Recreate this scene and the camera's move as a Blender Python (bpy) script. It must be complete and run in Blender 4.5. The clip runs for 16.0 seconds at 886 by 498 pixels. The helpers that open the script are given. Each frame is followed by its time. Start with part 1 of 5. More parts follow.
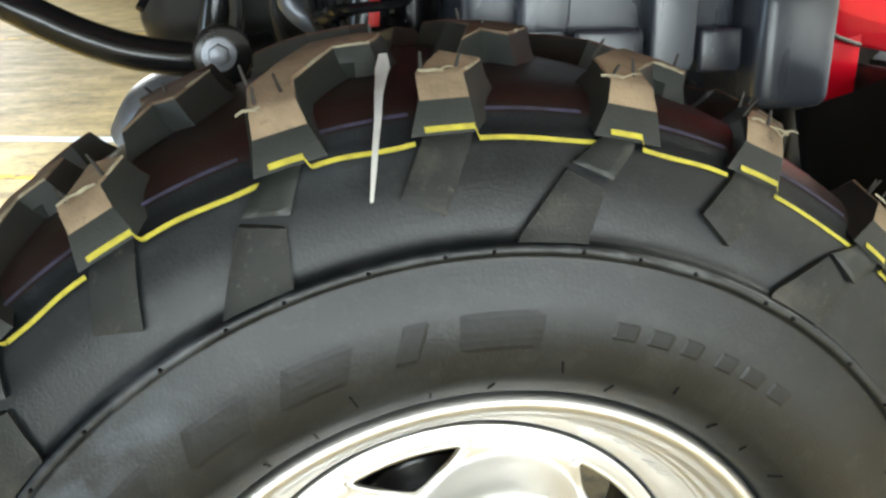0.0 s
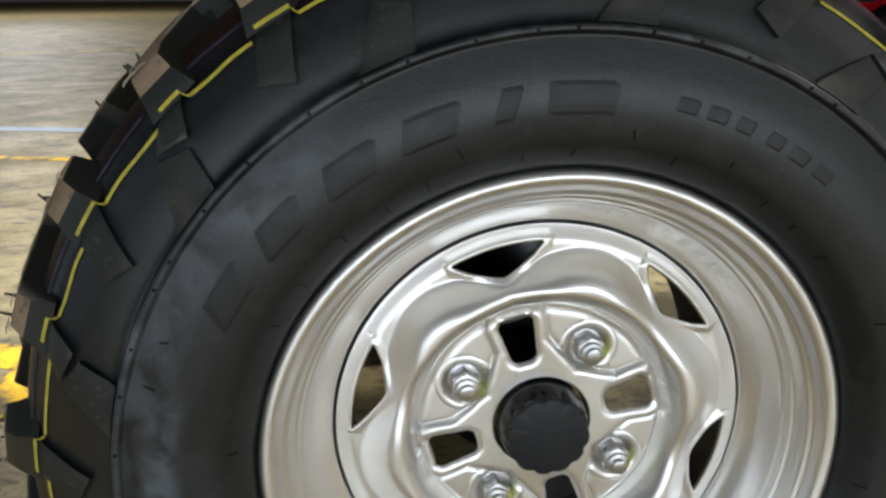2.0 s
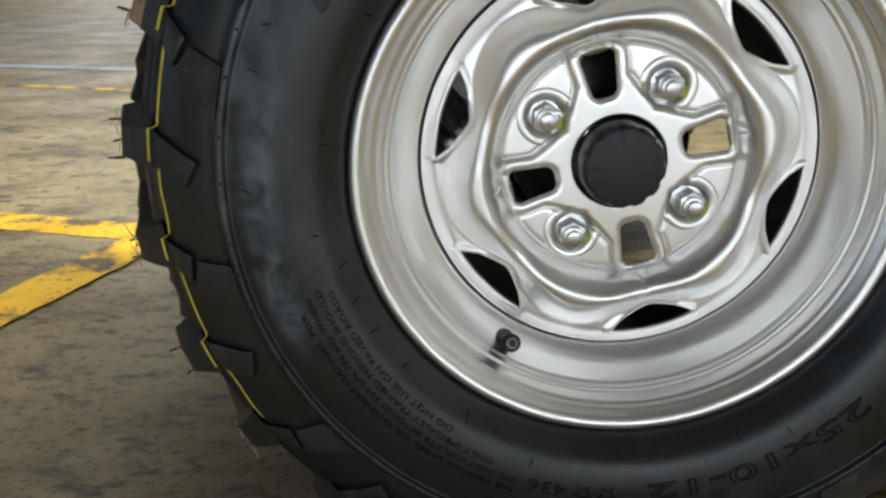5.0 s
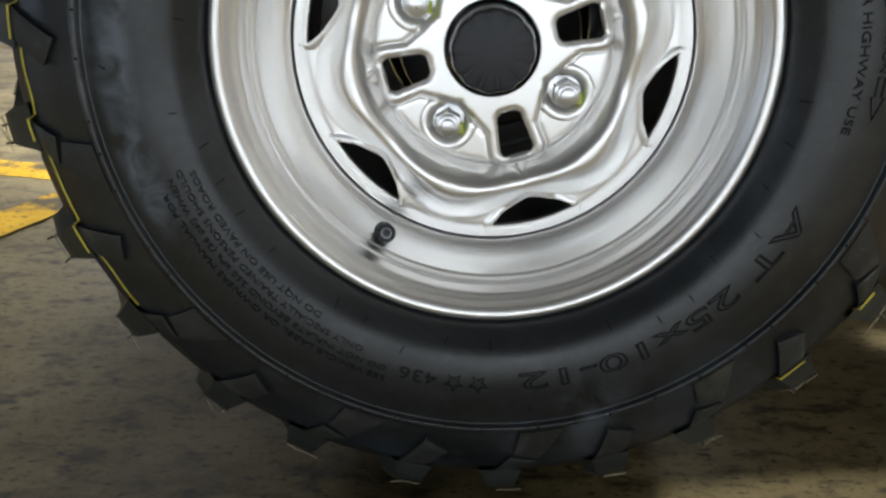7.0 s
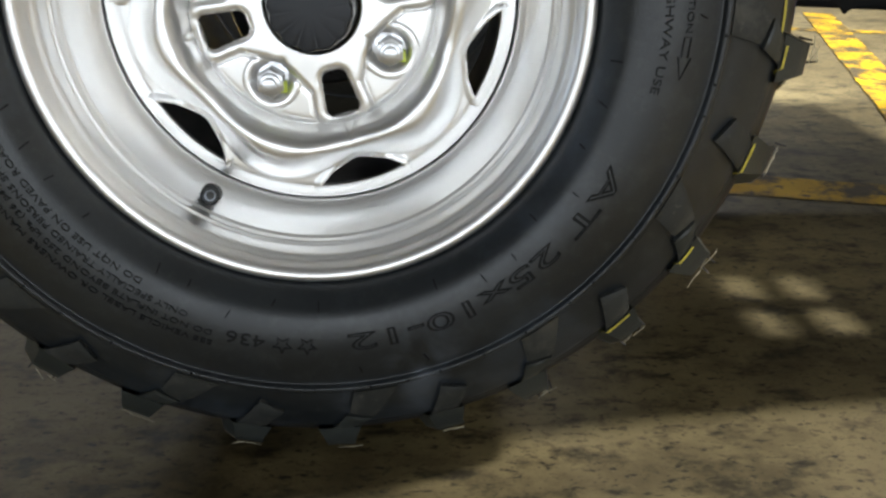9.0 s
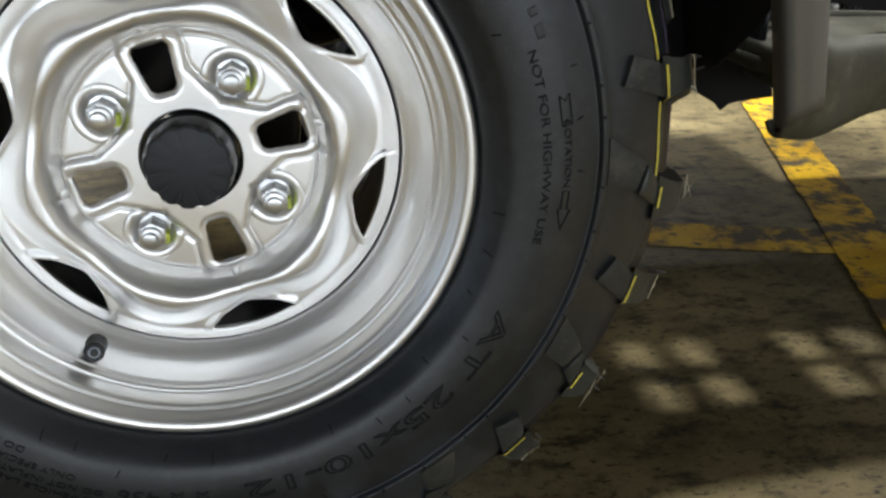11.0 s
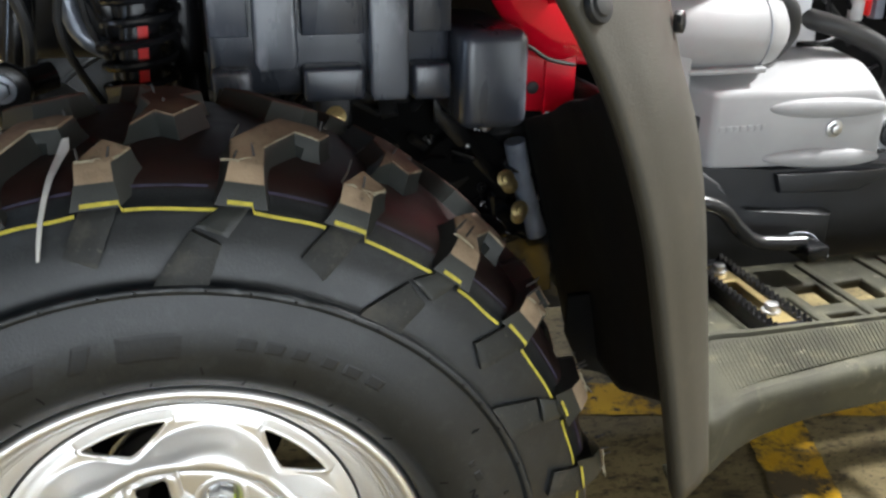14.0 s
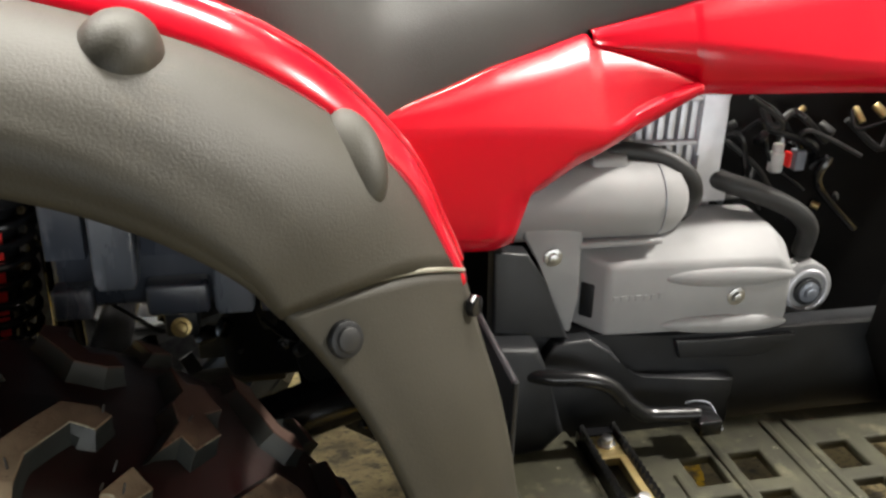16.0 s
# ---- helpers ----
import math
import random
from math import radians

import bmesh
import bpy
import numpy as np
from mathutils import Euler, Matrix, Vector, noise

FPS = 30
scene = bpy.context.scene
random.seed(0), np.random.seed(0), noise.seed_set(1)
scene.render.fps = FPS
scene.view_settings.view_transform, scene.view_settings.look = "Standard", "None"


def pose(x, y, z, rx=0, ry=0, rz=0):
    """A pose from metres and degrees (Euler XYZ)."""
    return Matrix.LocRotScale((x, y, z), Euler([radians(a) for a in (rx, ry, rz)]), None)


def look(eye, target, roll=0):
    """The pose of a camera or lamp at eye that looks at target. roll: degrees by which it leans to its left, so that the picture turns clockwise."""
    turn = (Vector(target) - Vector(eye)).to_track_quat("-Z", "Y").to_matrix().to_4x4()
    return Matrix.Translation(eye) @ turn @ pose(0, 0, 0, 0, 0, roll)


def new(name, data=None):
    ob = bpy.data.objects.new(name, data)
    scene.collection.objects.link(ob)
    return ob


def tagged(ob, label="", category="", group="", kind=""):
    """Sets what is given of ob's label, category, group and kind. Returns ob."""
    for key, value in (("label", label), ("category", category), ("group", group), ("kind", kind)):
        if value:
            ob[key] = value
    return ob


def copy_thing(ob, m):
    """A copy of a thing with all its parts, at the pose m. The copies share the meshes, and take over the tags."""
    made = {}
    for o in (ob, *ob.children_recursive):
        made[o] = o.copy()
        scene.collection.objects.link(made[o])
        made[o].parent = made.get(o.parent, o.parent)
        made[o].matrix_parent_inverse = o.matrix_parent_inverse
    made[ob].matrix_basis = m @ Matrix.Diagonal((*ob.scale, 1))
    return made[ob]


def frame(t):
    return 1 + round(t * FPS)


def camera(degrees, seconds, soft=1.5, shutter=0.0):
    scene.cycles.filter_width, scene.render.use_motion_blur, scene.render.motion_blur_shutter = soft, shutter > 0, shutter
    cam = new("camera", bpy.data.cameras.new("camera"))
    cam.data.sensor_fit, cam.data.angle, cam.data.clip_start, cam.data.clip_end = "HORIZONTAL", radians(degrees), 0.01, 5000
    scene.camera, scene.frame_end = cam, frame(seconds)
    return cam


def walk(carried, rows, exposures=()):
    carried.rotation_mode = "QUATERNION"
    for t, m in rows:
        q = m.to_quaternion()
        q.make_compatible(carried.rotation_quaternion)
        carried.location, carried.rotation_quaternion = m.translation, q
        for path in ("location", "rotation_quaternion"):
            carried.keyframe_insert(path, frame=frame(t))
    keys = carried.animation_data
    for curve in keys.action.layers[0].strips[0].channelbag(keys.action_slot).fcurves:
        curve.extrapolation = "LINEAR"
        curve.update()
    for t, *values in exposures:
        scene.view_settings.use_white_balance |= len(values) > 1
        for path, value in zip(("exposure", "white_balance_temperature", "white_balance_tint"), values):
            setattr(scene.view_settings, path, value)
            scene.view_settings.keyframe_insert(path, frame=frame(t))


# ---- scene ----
cam = camera(54.7, 16.0, soft=2.6)
METRES = 1.1361
BASE = pose(-0.0800, -0.3629, 0.6588, -18.52, 0.06, -10.86)
ROWS = [
    (0.0, 0.0, 0.0, 0.0, 0.0, 0.0, -0.0),
    (0.5, 0.005, -0.0175, -0.027, 0.35, 1.46, -0.29),
    (1.0, 0.0095, -0.035, -0.0609, 0.66, 1.89, -0.59),
    (1.5, 0.0052, -0.0493, -0.0834, 2.48, 1.86, -0.95),
    (2.0, -0.0069, -0.0641, -0.1023, 4.78, 1.4, -1.38),
    (2.5, -0.0174, -0.0728, -0.1207, 5.94, 1.26, -1.79),
    (3.0, -0.0201, -0.0798, -0.1451, 7.13, 0.98, -2.3),
    (3.5, -0.0193, -0.0802, -0.172, 8.14, 0.72, -2.6),
    (4.0, -0.0184, -0.0804, -0.1968, 8.98, 0.27, -2.93),
    (6.5, 0.0666, -0.071, -0.276, 11.71, -0.37, -3.94),
    (7.0, 0.0847, -0.0641, -0.2837, 11.57, -1.44, -3.95),
    (7.5, 0.0997, -0.0599, -0.2888, 11.43, -2.95, -3.83),
    (8.0, 0.1142, -0.057, -0.2879, 10.74, -3.92, -3.59),
    (8.5, 0.1305, -0.0538, -0.2813, 8.91, -4.36, -3.54),
    (9.0, 0.1412, -0.0522, -0.2712, 6.93, -4.83, -3.29),
    (11.5, 0.1499, -0.0501, -0.1546, -0.25, -5.15, -0.68),
    (12.0, 0.1463, -0.0566, -0.1173, -1.58, -5.03, -0.04),
    (12.5, 0.1425, -0.0663, -0.0766, -2.42, -4.86, 0.29),
    (13.0, 0.1401, -0.0794, -0.0416, -3.08, -4.84, 0.52),
    (13.5, 0.134, -0.0993, -0.0014, -3.56, -4.82, 0.84),
    (14.0, 0.1354, -0.1189, 0.0524, -3.9, -4.82, 0.62),
    (14.5, 0.1474, -0.1354, 0.11, -3.98, -4.64, -0.17),
    (15.0, 0.1738, -0.1332, 0.1484, -3.81, -4.6, -0.63),
    (15.5, 0.2233, -0.119, 0.1829, -3.04, -4.73, -1.1),
    (16.0, 0.2734, -0.11, 0.2146, -1.82, -4.83, -1.13),
]
walk(cam, [(t, BASE @ pose(METRES * x, METRES * y, METRES * z, 90 + pitch, roll, yaw)) for t, x, y, z, yaw, pitch, roll in ROWS],
     [(0.0, 0.2, 6350, 4), (0.5, 0.0, 6350, 5), (1.0, -0.5, 6250, 8), (1.5, -0.95, 6100, 10), (2.5, -1.3, 6120, 10), (4.2, -1.5, 6200, 10), (6.5, -1.44, 6130, 10), (9.2, -1.02, 6080, 10),
      (11.5, -1.25, 6050, 10), (12.5, -1.2, 6050, 10), (13.5, -0.78, 6150, 10), (14.0, -0.55, 6120, 10), (14.5, -0.55, 6000, 11), (15.0, -0.72, 6200, 11), (16.0, -1.21, 6700, 10)])

# ---- light ----
world = bpy.data.worlds.new("world")
world.use_nodes = True
world.node_tree.nodes["Background"].inputs[0].default_value = (0.75, 0.85, 1.0, 1)
world.node_tree.nodes["Background"].inputs[1].default_value = 0.3
scene.world = world


def lamp(name, kind, where, target, energy, colour, size, size_y=None):
    data = bpy.data.lights.new(name, kind)
    data.energy, data.color = energy, colour
    if kind == "AREA":
        data.shape = "RECTANGLE"
        data.size, data.size_y = size, size_y or size
    else:
        data.shadow_soft_size = size
    ob = new(name, data)
    ob.matrix_world = look(where, target)
    return ob


lamp("high_bay_lamp", "POINT", (4.1, 0.20, 4.3), (0.4, 0.2, 0), 3300, (1.0, 0.975, 0.93), 0.15)
# Unseen tube hung low over the bike, added to brighten the wing.
lamp("wing_fill_tube", "AREA", (-0.1, 0.90, 2.5), (-0.1, 0.91, 0), 440, (1.0, 0.98, 0.92), 2.4, 0.35)
# Unseen tubes c to f, added to brighten the left and far floor.
lamp("fill_tube_c", "AREA", (-2.4, 3.3, 4.3), (-2.2, 2.6, 0), 190, (1.0, 0.98, 0.92), 2.4, 0.35)
lamp("fill_tube_d", "AREA", (2.5, 8.0, 4.3), (2.5, 8.01, 0), 320, (1.0, 0.98, 0.92), 2.4, 0.35)
lamp("fill_tube_e", "AREA", (-5.0, 11.5, 4.3), (-5.0, 11.51, 0), 800, (1.0, 0.98, 0.92), 2.4, 0.35)
lamp("fill_tube_f", "AREA", (-7.0, 19.0, 4.3), (-7.0, 19.01, 0), 1300, (1.0, 0.98, 0.92), 2.4, 0.35)
# Two unseen panels, added for bluish sheen and a bright rim; no doors built.
lamp("west_fill_panel", "AREA", (-15.8, -2.0, 1.2), (0, -1.0, 1.1), 300, (0.66, 0.81, 1.0), 3.4, 2.2)
lamp("south_fill_panel", "AREA", (0.2, -5.8, 0.62), (0.2, 0, 0.60), 360, (0.89, 0.955, 1.0), 9.0, 1.15)


# ---- materials ----
def surface(name, one, two, scale, rough, metal=0.0, bump=0.2, grain=300.0, spread=0.15, coat=0.0, streak=None, detail=6.0, lo=0.35, hi=0.68, spec=0.5, deep=0.001):
    """Two tones mixed by a large noise, with a fine grain in relief and gloss."""
    m = bpy.data.materials.new(name)
    m.use_nodes = True
    n, l = m.node_tree.nodes, m.node_tree.links
    b = n["Principled BSDF"]
    tc = n.new("ShaderNodeTexCoord")
    mp = n.new("ShaderNodeMapping")
    l.new(tc.outputs["Object"], mp.inputs[0])
    if streak:
        mp.inputs["Scale"].default_value = streak
    big = n.new("ShaderNodeTexNoise")
    big.inputs["Scale"].default_value, big.inputs["Detail"].default_value = scale, detail
    l.new(mp.outputs[0], big.inputs["Vector"])
    ramp = n.new("ShaderNodeMapRange")
    ramp.inputs["From Min"].default_value, ramp.inputs["From Max"].default_value = lo, hi
    l.new(big.outputs["Fac"], ramp.inputs["Value"])
    mix = n.new("ShaderNodeMix")
    mix.data_type = "RGBA"
    mix.inputs["A"].default_value, mix.inputs["B"].default_value = (*one, 1), (*two, 1)
    l.new(ramp.outputs[0], mix.inputs["Factor"])
    l.new(mix.outputs["Result"], b.inputs["Base Color"])
    fine = n.new("ShaderNodeTexNoise")
    fine.inputs["Scale"].default_value, fine.inputs["Detail"].default_value = grain, 3
    l.new(tc.outputs["Object"], fine.inputs["Vector"])
    rr = n.new("ShaderNodeMapRange")
    rr.inputs["To Min"].default_value, rr.inputs["To Max"].default_value = max(0.02, rough - spread), min(1, rough + spread)
    l.new(big.outputs["Fac"], rr.inputs["Value"])
    l.new(rr.outputs[0], b.inputs["Roughness"])
    bp = n.new("ShaderNodeBump")
    bp.inputs["Strength"].default_value, bp.inputs["Distance"].default_value = bump, deep
    l.new(fine.outputs["Fac"], bp.inputs["Height"])
    l.new(bp.outputs[0], b.inputs["Normal"])
    b.inputs["Metallic"].default_value = metal
    b.inputs["Coat Weight"].default_value = coat
    b.inputs["Coat Roughness"].default_value = 0.05
    b.inputs["Specular IOR Level"].default_value = spec
    return m


def extra_noise(m, scale, colour, lo, hi, streak=None):
    """Lays a further stain of one colour over a surface."""
    n, l = m.node_tree.nodes, m.node_tree.links
    b = n["Principled BSDF"]
    old = b.inputs["Base Color"].links[0].from_socket
    tc = n.new("ShaderNodeTexCoord")
    mp = n.new("ShaderNodeMapping")
    mp.inputs["Location"].default_value = (3.1, 1.7, 0.4)
    if streak:
        mp.inputs["Scale"].default_value = streak
    l.new(tc.outputs["Object"], mp.inputs[0])
    t = n.new("ShaderNodeTexNoise")
    t.inputs["Scale"].default_value, t.inputs["Detail"].default_value, t.inputs["Roughness"].default_value = scale, 8, 0.65
    l.new(mp.outputs[0], t.inputs["Vector"])
    r = n.new("ShaderNodeMapRange")
    r.inputs["From Min"].default_value, r.inputs["From Max"].default_value = lo, hi
    l.new(t.outputs["Fac"], r.inputs["Value"])
    mx = n.new("ShaderNodeMix")
    mx.data_type = "RGBA"
    mx.inputs["B"].default_value = (*colour, 1)
    l.new(old, mx.inputs["A"])
    l.new(r.outputs[0], mx.inputs["Factor"])
    l.new(mx.outputs["Result"], b.inputs["Base Color"])
    return m


def smear(m, spot, reach, scale, colour, lo, hi):
    """A patch of one colour round one spot, broken up by noise."""
    n, l = m.node_tree.nodes, m.node_tree.links
    b = n["Principled BSDF"]
    old = b.inputs["Base Color"].links[0].from_socket
    tc = n.new("ShaderNodeTexCoord")
    far_off = n.new("ShaderNodeVectorMath")
    far_off.operation = "DISTANCE"
    far_off.inputs[1].default_value = spot
    l.new(tc.outputs["Object"], far_off.inputs[0])
    fall = n.new("ShaderNodeMapRange")
    fall.inputs["From Min"].default_value, fall.inputs["From Max"].default_value = reach, reach * 0.2
    l.new(far_off.outputs["Value"], fall.inputs["Value"])
    t = n.new("ShaderNodeTexNoise")
    t.inputs["Scale"].default_value, t.inputs["Detail"].default_value, t.inputs["Distortion"].default_value = scale, 7, 0.6
    l.new(tc.outputs["Object"], t.inputs["Vector"])
    r = n.new("ShaderNodeMapRange")
    r.inputs["From Min"].default_value, r.inputs["From Max"].default_value = lo, hi
    l.new(t.outputs["Fac"], r.inputs["Value"])
    mul = n.new("ShaderNodeMath")
    mul.operation = "MULTIPLY"
    l.new(fall.outputs[0], mul.inputs[0])
    l.new(r.outputs[0], mul.inputs[1])
    mx = n.new("ShaderNodeMix")
    mx.data_type = "RGBA"
    mx.inputs["B"].default_value = (*colour, 1)
    l.new(old, mx.inputs["A"])
    l.new(mul.outputs[0], mx.inputs["Factor"])
    l.new(mx.outputs["Result"], b.inputs["Base Color"])


def dusty_sheen_arc(m, far_out, width, turn, spread, scale, colour, lo, hi):
    """Sheen painted with dust along an arc of the tyre's side, broken up by noise."""
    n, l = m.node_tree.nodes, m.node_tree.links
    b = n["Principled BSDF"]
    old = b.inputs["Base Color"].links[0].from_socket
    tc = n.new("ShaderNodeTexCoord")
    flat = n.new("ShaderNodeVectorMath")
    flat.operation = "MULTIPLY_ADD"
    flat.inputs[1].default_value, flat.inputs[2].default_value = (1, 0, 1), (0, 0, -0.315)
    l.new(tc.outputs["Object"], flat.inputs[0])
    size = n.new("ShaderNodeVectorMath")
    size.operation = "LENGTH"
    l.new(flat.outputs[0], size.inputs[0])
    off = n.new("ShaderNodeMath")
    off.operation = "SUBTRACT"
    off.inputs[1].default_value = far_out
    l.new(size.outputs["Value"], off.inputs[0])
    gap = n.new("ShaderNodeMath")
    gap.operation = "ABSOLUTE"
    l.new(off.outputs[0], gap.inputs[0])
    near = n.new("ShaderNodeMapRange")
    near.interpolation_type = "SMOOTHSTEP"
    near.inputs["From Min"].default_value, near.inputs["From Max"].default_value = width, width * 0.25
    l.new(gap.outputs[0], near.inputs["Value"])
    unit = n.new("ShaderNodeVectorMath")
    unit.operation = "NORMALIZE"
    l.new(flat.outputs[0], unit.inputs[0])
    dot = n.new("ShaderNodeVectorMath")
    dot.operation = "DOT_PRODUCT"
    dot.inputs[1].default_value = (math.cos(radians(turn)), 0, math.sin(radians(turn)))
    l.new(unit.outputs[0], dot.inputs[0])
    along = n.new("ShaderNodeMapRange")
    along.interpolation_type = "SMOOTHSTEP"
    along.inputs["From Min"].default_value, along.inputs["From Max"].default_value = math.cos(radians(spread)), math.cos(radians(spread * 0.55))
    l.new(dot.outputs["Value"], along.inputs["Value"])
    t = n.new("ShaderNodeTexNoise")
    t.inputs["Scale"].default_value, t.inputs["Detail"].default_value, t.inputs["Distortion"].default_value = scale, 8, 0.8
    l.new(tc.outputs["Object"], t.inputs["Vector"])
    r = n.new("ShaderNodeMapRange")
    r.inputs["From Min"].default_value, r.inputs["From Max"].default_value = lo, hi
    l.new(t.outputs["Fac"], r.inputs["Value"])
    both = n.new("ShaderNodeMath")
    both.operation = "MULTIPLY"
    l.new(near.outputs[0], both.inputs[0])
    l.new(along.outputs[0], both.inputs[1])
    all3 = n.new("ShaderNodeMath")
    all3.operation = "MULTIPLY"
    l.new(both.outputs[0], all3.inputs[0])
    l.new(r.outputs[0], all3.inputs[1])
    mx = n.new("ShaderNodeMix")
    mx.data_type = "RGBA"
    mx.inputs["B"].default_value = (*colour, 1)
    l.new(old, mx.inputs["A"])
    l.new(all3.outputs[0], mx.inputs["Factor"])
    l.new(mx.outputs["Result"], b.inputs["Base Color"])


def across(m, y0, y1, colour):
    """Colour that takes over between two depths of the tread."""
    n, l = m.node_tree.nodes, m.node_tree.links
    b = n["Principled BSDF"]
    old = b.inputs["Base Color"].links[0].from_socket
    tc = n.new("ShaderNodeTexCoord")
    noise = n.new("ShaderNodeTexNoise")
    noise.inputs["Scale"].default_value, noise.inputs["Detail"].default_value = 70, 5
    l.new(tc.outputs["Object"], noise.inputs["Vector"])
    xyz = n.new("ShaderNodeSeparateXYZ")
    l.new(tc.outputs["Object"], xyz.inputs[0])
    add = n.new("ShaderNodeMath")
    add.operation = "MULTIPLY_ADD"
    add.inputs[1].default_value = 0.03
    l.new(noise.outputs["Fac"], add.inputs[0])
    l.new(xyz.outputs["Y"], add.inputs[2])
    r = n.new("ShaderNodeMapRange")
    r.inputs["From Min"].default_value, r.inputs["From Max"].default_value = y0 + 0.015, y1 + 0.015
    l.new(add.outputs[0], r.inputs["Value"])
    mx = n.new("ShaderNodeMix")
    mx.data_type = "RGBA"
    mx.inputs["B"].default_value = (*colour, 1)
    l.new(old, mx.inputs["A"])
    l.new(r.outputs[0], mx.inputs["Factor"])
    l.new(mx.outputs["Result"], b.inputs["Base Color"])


RUBBER = surface("tyre_rubber", (0.0055, 0.0076, 0.0095), (0.0090, 0.0122, 0.0148), 14, 0.42, spec=0.6, bump=0.4, grain=700, spread=0.14, deep=0.0004)
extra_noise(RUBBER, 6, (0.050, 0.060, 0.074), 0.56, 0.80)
extra_noise(RUBBER, 28, (0.022, 0.026, 0.029), 0.55, 0.75)
extra_noise(RUBBER, 120, (0.017, 0.020, 0.021), 0.53, 0.68)
extra_noise(RUBBER, 420, (0.026, 0.028, 0.028), 0.62, 0.72)
# Bluish sheen of the sidewall painted in, mixed with dust.
dusty_sheen_arc(RUBBER, 0.226, 0.017, 152, 34, 34, (0.095, 0.112, 0.140), 0.40, 0.72)
dusty_sheen_arc(RUBBER, 0.2175, 0.016, 186, 26, 48, (0.100, 0.122, 0.150), 0.40, 0.66)
# Broken highlights painted along the raised ridge.
dusty_sheen_arc(RUBBER, 0.2385, 0.0045, 155, 42, 26, (0.16, 0.175, 0.20), 0.42, 0.70)
dusty_sheen_arc(RUBBER, 0.2385, 0.0035, 90, 40, 70, (0.06, 0.066, 0.072), 0.50, 0.72)
smear(RUBBER, (0.06, -0.06, 0.09), 0.07, 26, (0.06, 0.07, 0.085), 0.46, 0.70)
SLAB = surface("dull_rubber", (0.0132, 0.0152, 0.0146), (0.0220, 0.0240, 0.0225), 26, 0.6, bump=0.3, grain=800)
extra_noise(SLAB, 34, (0.062, 0.058, 0.047), 0.52, 0.72)
extra_noise(SLAB, 240, (0.070, 0.066, 0.055), 0.58, 0.70)
VOID = surface("glossy_rubber", (0.0180, 0.0210, 0.0195), (0.0300, 0.0335, 0.0305), 30, 0.42, bump=0.2, grain=700, spread=0.1)
# Groove rubber: the red bodywork's reflection is painted into this reddish tone.
GROOVE = surface("redlit_groove_rubber", (0.016, 0.0095, 0.0085), (0.026, 0.014, 0.012), 30, 0.42, bump=0.2, grain=700, spread=0.1)
DUSTY = surface("dusty_rubber", (0.40, 0.298, 0.196), (0.235, 0.172, 0.112), 45, 0.85, bump=0.5, grain=600)
extra_noise(DUSTY, 90, (0.05, 0.042, 0.035), 0.58, 0.72)
# Turns darker red-brown from the shoulder towards the tyre's middle.
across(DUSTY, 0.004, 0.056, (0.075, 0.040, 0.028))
FLASH = surface("rubber_flash", (0.42, 0.38, 0.27), (0.30, 0.26, 0.18), 120, 0.7)
HAIR = surface("rubber_hair", (0.035, 0.030, 0.026), (0.02, 0.018, 0.016), 60, 0.6)
YELLOW_LINE = surface("yellow_stripe", (0.70, 0.62, 0.08), (0.46, 0.39, 0.06), 160, 0.6, lo=0.4, hi=0.75)
VIOLET_LINE = surface("violet_stripe", (0.050, 0.044, 0.085), (0.022, 0.020, 0.034), 120, 0.6)
OUTLINE = surface("faint_outline", (0.0060, 0.0074, 0.0086), (0.0085, 0.0100, 0.0115), 90, 0.48, spec=0.5)
LETTER = surface("raised_letter", (0.006, 0.006, 0.006), (0.010, 0.010, 0.010), 90, 0.75, spec=0.25)
WHITE_TAG = surface("white_tag", (0.62, 0.62, 0.60), (0.5, 0.5, 0.48), 60, 0.6)
STEEL = surface("brushed_steel", (0.955, 0.948, 0.938), (0.88, 0.872, 0.858), 5, 0.40, metal=1.0, bump=0.05, grain=500, spread=0.07)
tangent = STEEL.node_tree.nodes.new("ShaderNodeTangent")
tangent.direction_type, tangent.axis = "RADIAL", "Y"
STEEL.node_tree.links.new(tangent.outputs[0], STEEL.node_tree.nodes["Principled BSDF"].inputs["Tangent"])
STEEL.node_tree.nodes["Principled BSDF"].inputs["Anisotropic"].default_value = 0.35
STAMP = surface("stamped_mark", (0.86, 0.86, 0.85), (0.74, 0.74, 0.73), 80, 0.75)
SEAM = surface("weld_seam", (0.10, 0.10, 0.11), (0.2, 0.2, 0.2), 60, 0.5, metal=0.6)
ZINC = surface("zinc_nut", (0.70, 0.70, 0.70), (0.52, 0.52, 0.52), 90, 0.32, metal=1.0, bump=0.1)
MARK = surface("paint_mark", (0.62, 0.72, 0.08), (0.5, 0.6, 0.05), 200, 0.5)
BLACK = surface("black_plastic", (0.0085, 0.0095, 0.0115), (0.0155, 0.0165, 0.019), 30, 0.46, bump=0.2, grain=1200)
CAPFACE = surface("satin_cap_plastic", (0.0085, 0.0105, 0.0150), (0.0130, 0.0155, 0.0210), 40, 0.5, bump=0.1, grain=1500, spread=0.06)
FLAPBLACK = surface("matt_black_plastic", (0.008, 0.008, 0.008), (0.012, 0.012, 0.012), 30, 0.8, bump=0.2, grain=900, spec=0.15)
# Ribs: reflected sheen put into a paler copy of the box plastic, plus scuffs.
RIBPLASTIC = surface("scuffed_sheen_rib_plastic", (0.075, 0.084, 0.100), (0.120, 0.132, 0.155), 14, 0.28, spec=0.9, bump=0.2, grain=900, streak=(2.0, 1, 0.5))
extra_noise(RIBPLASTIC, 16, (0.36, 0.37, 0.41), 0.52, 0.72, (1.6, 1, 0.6))
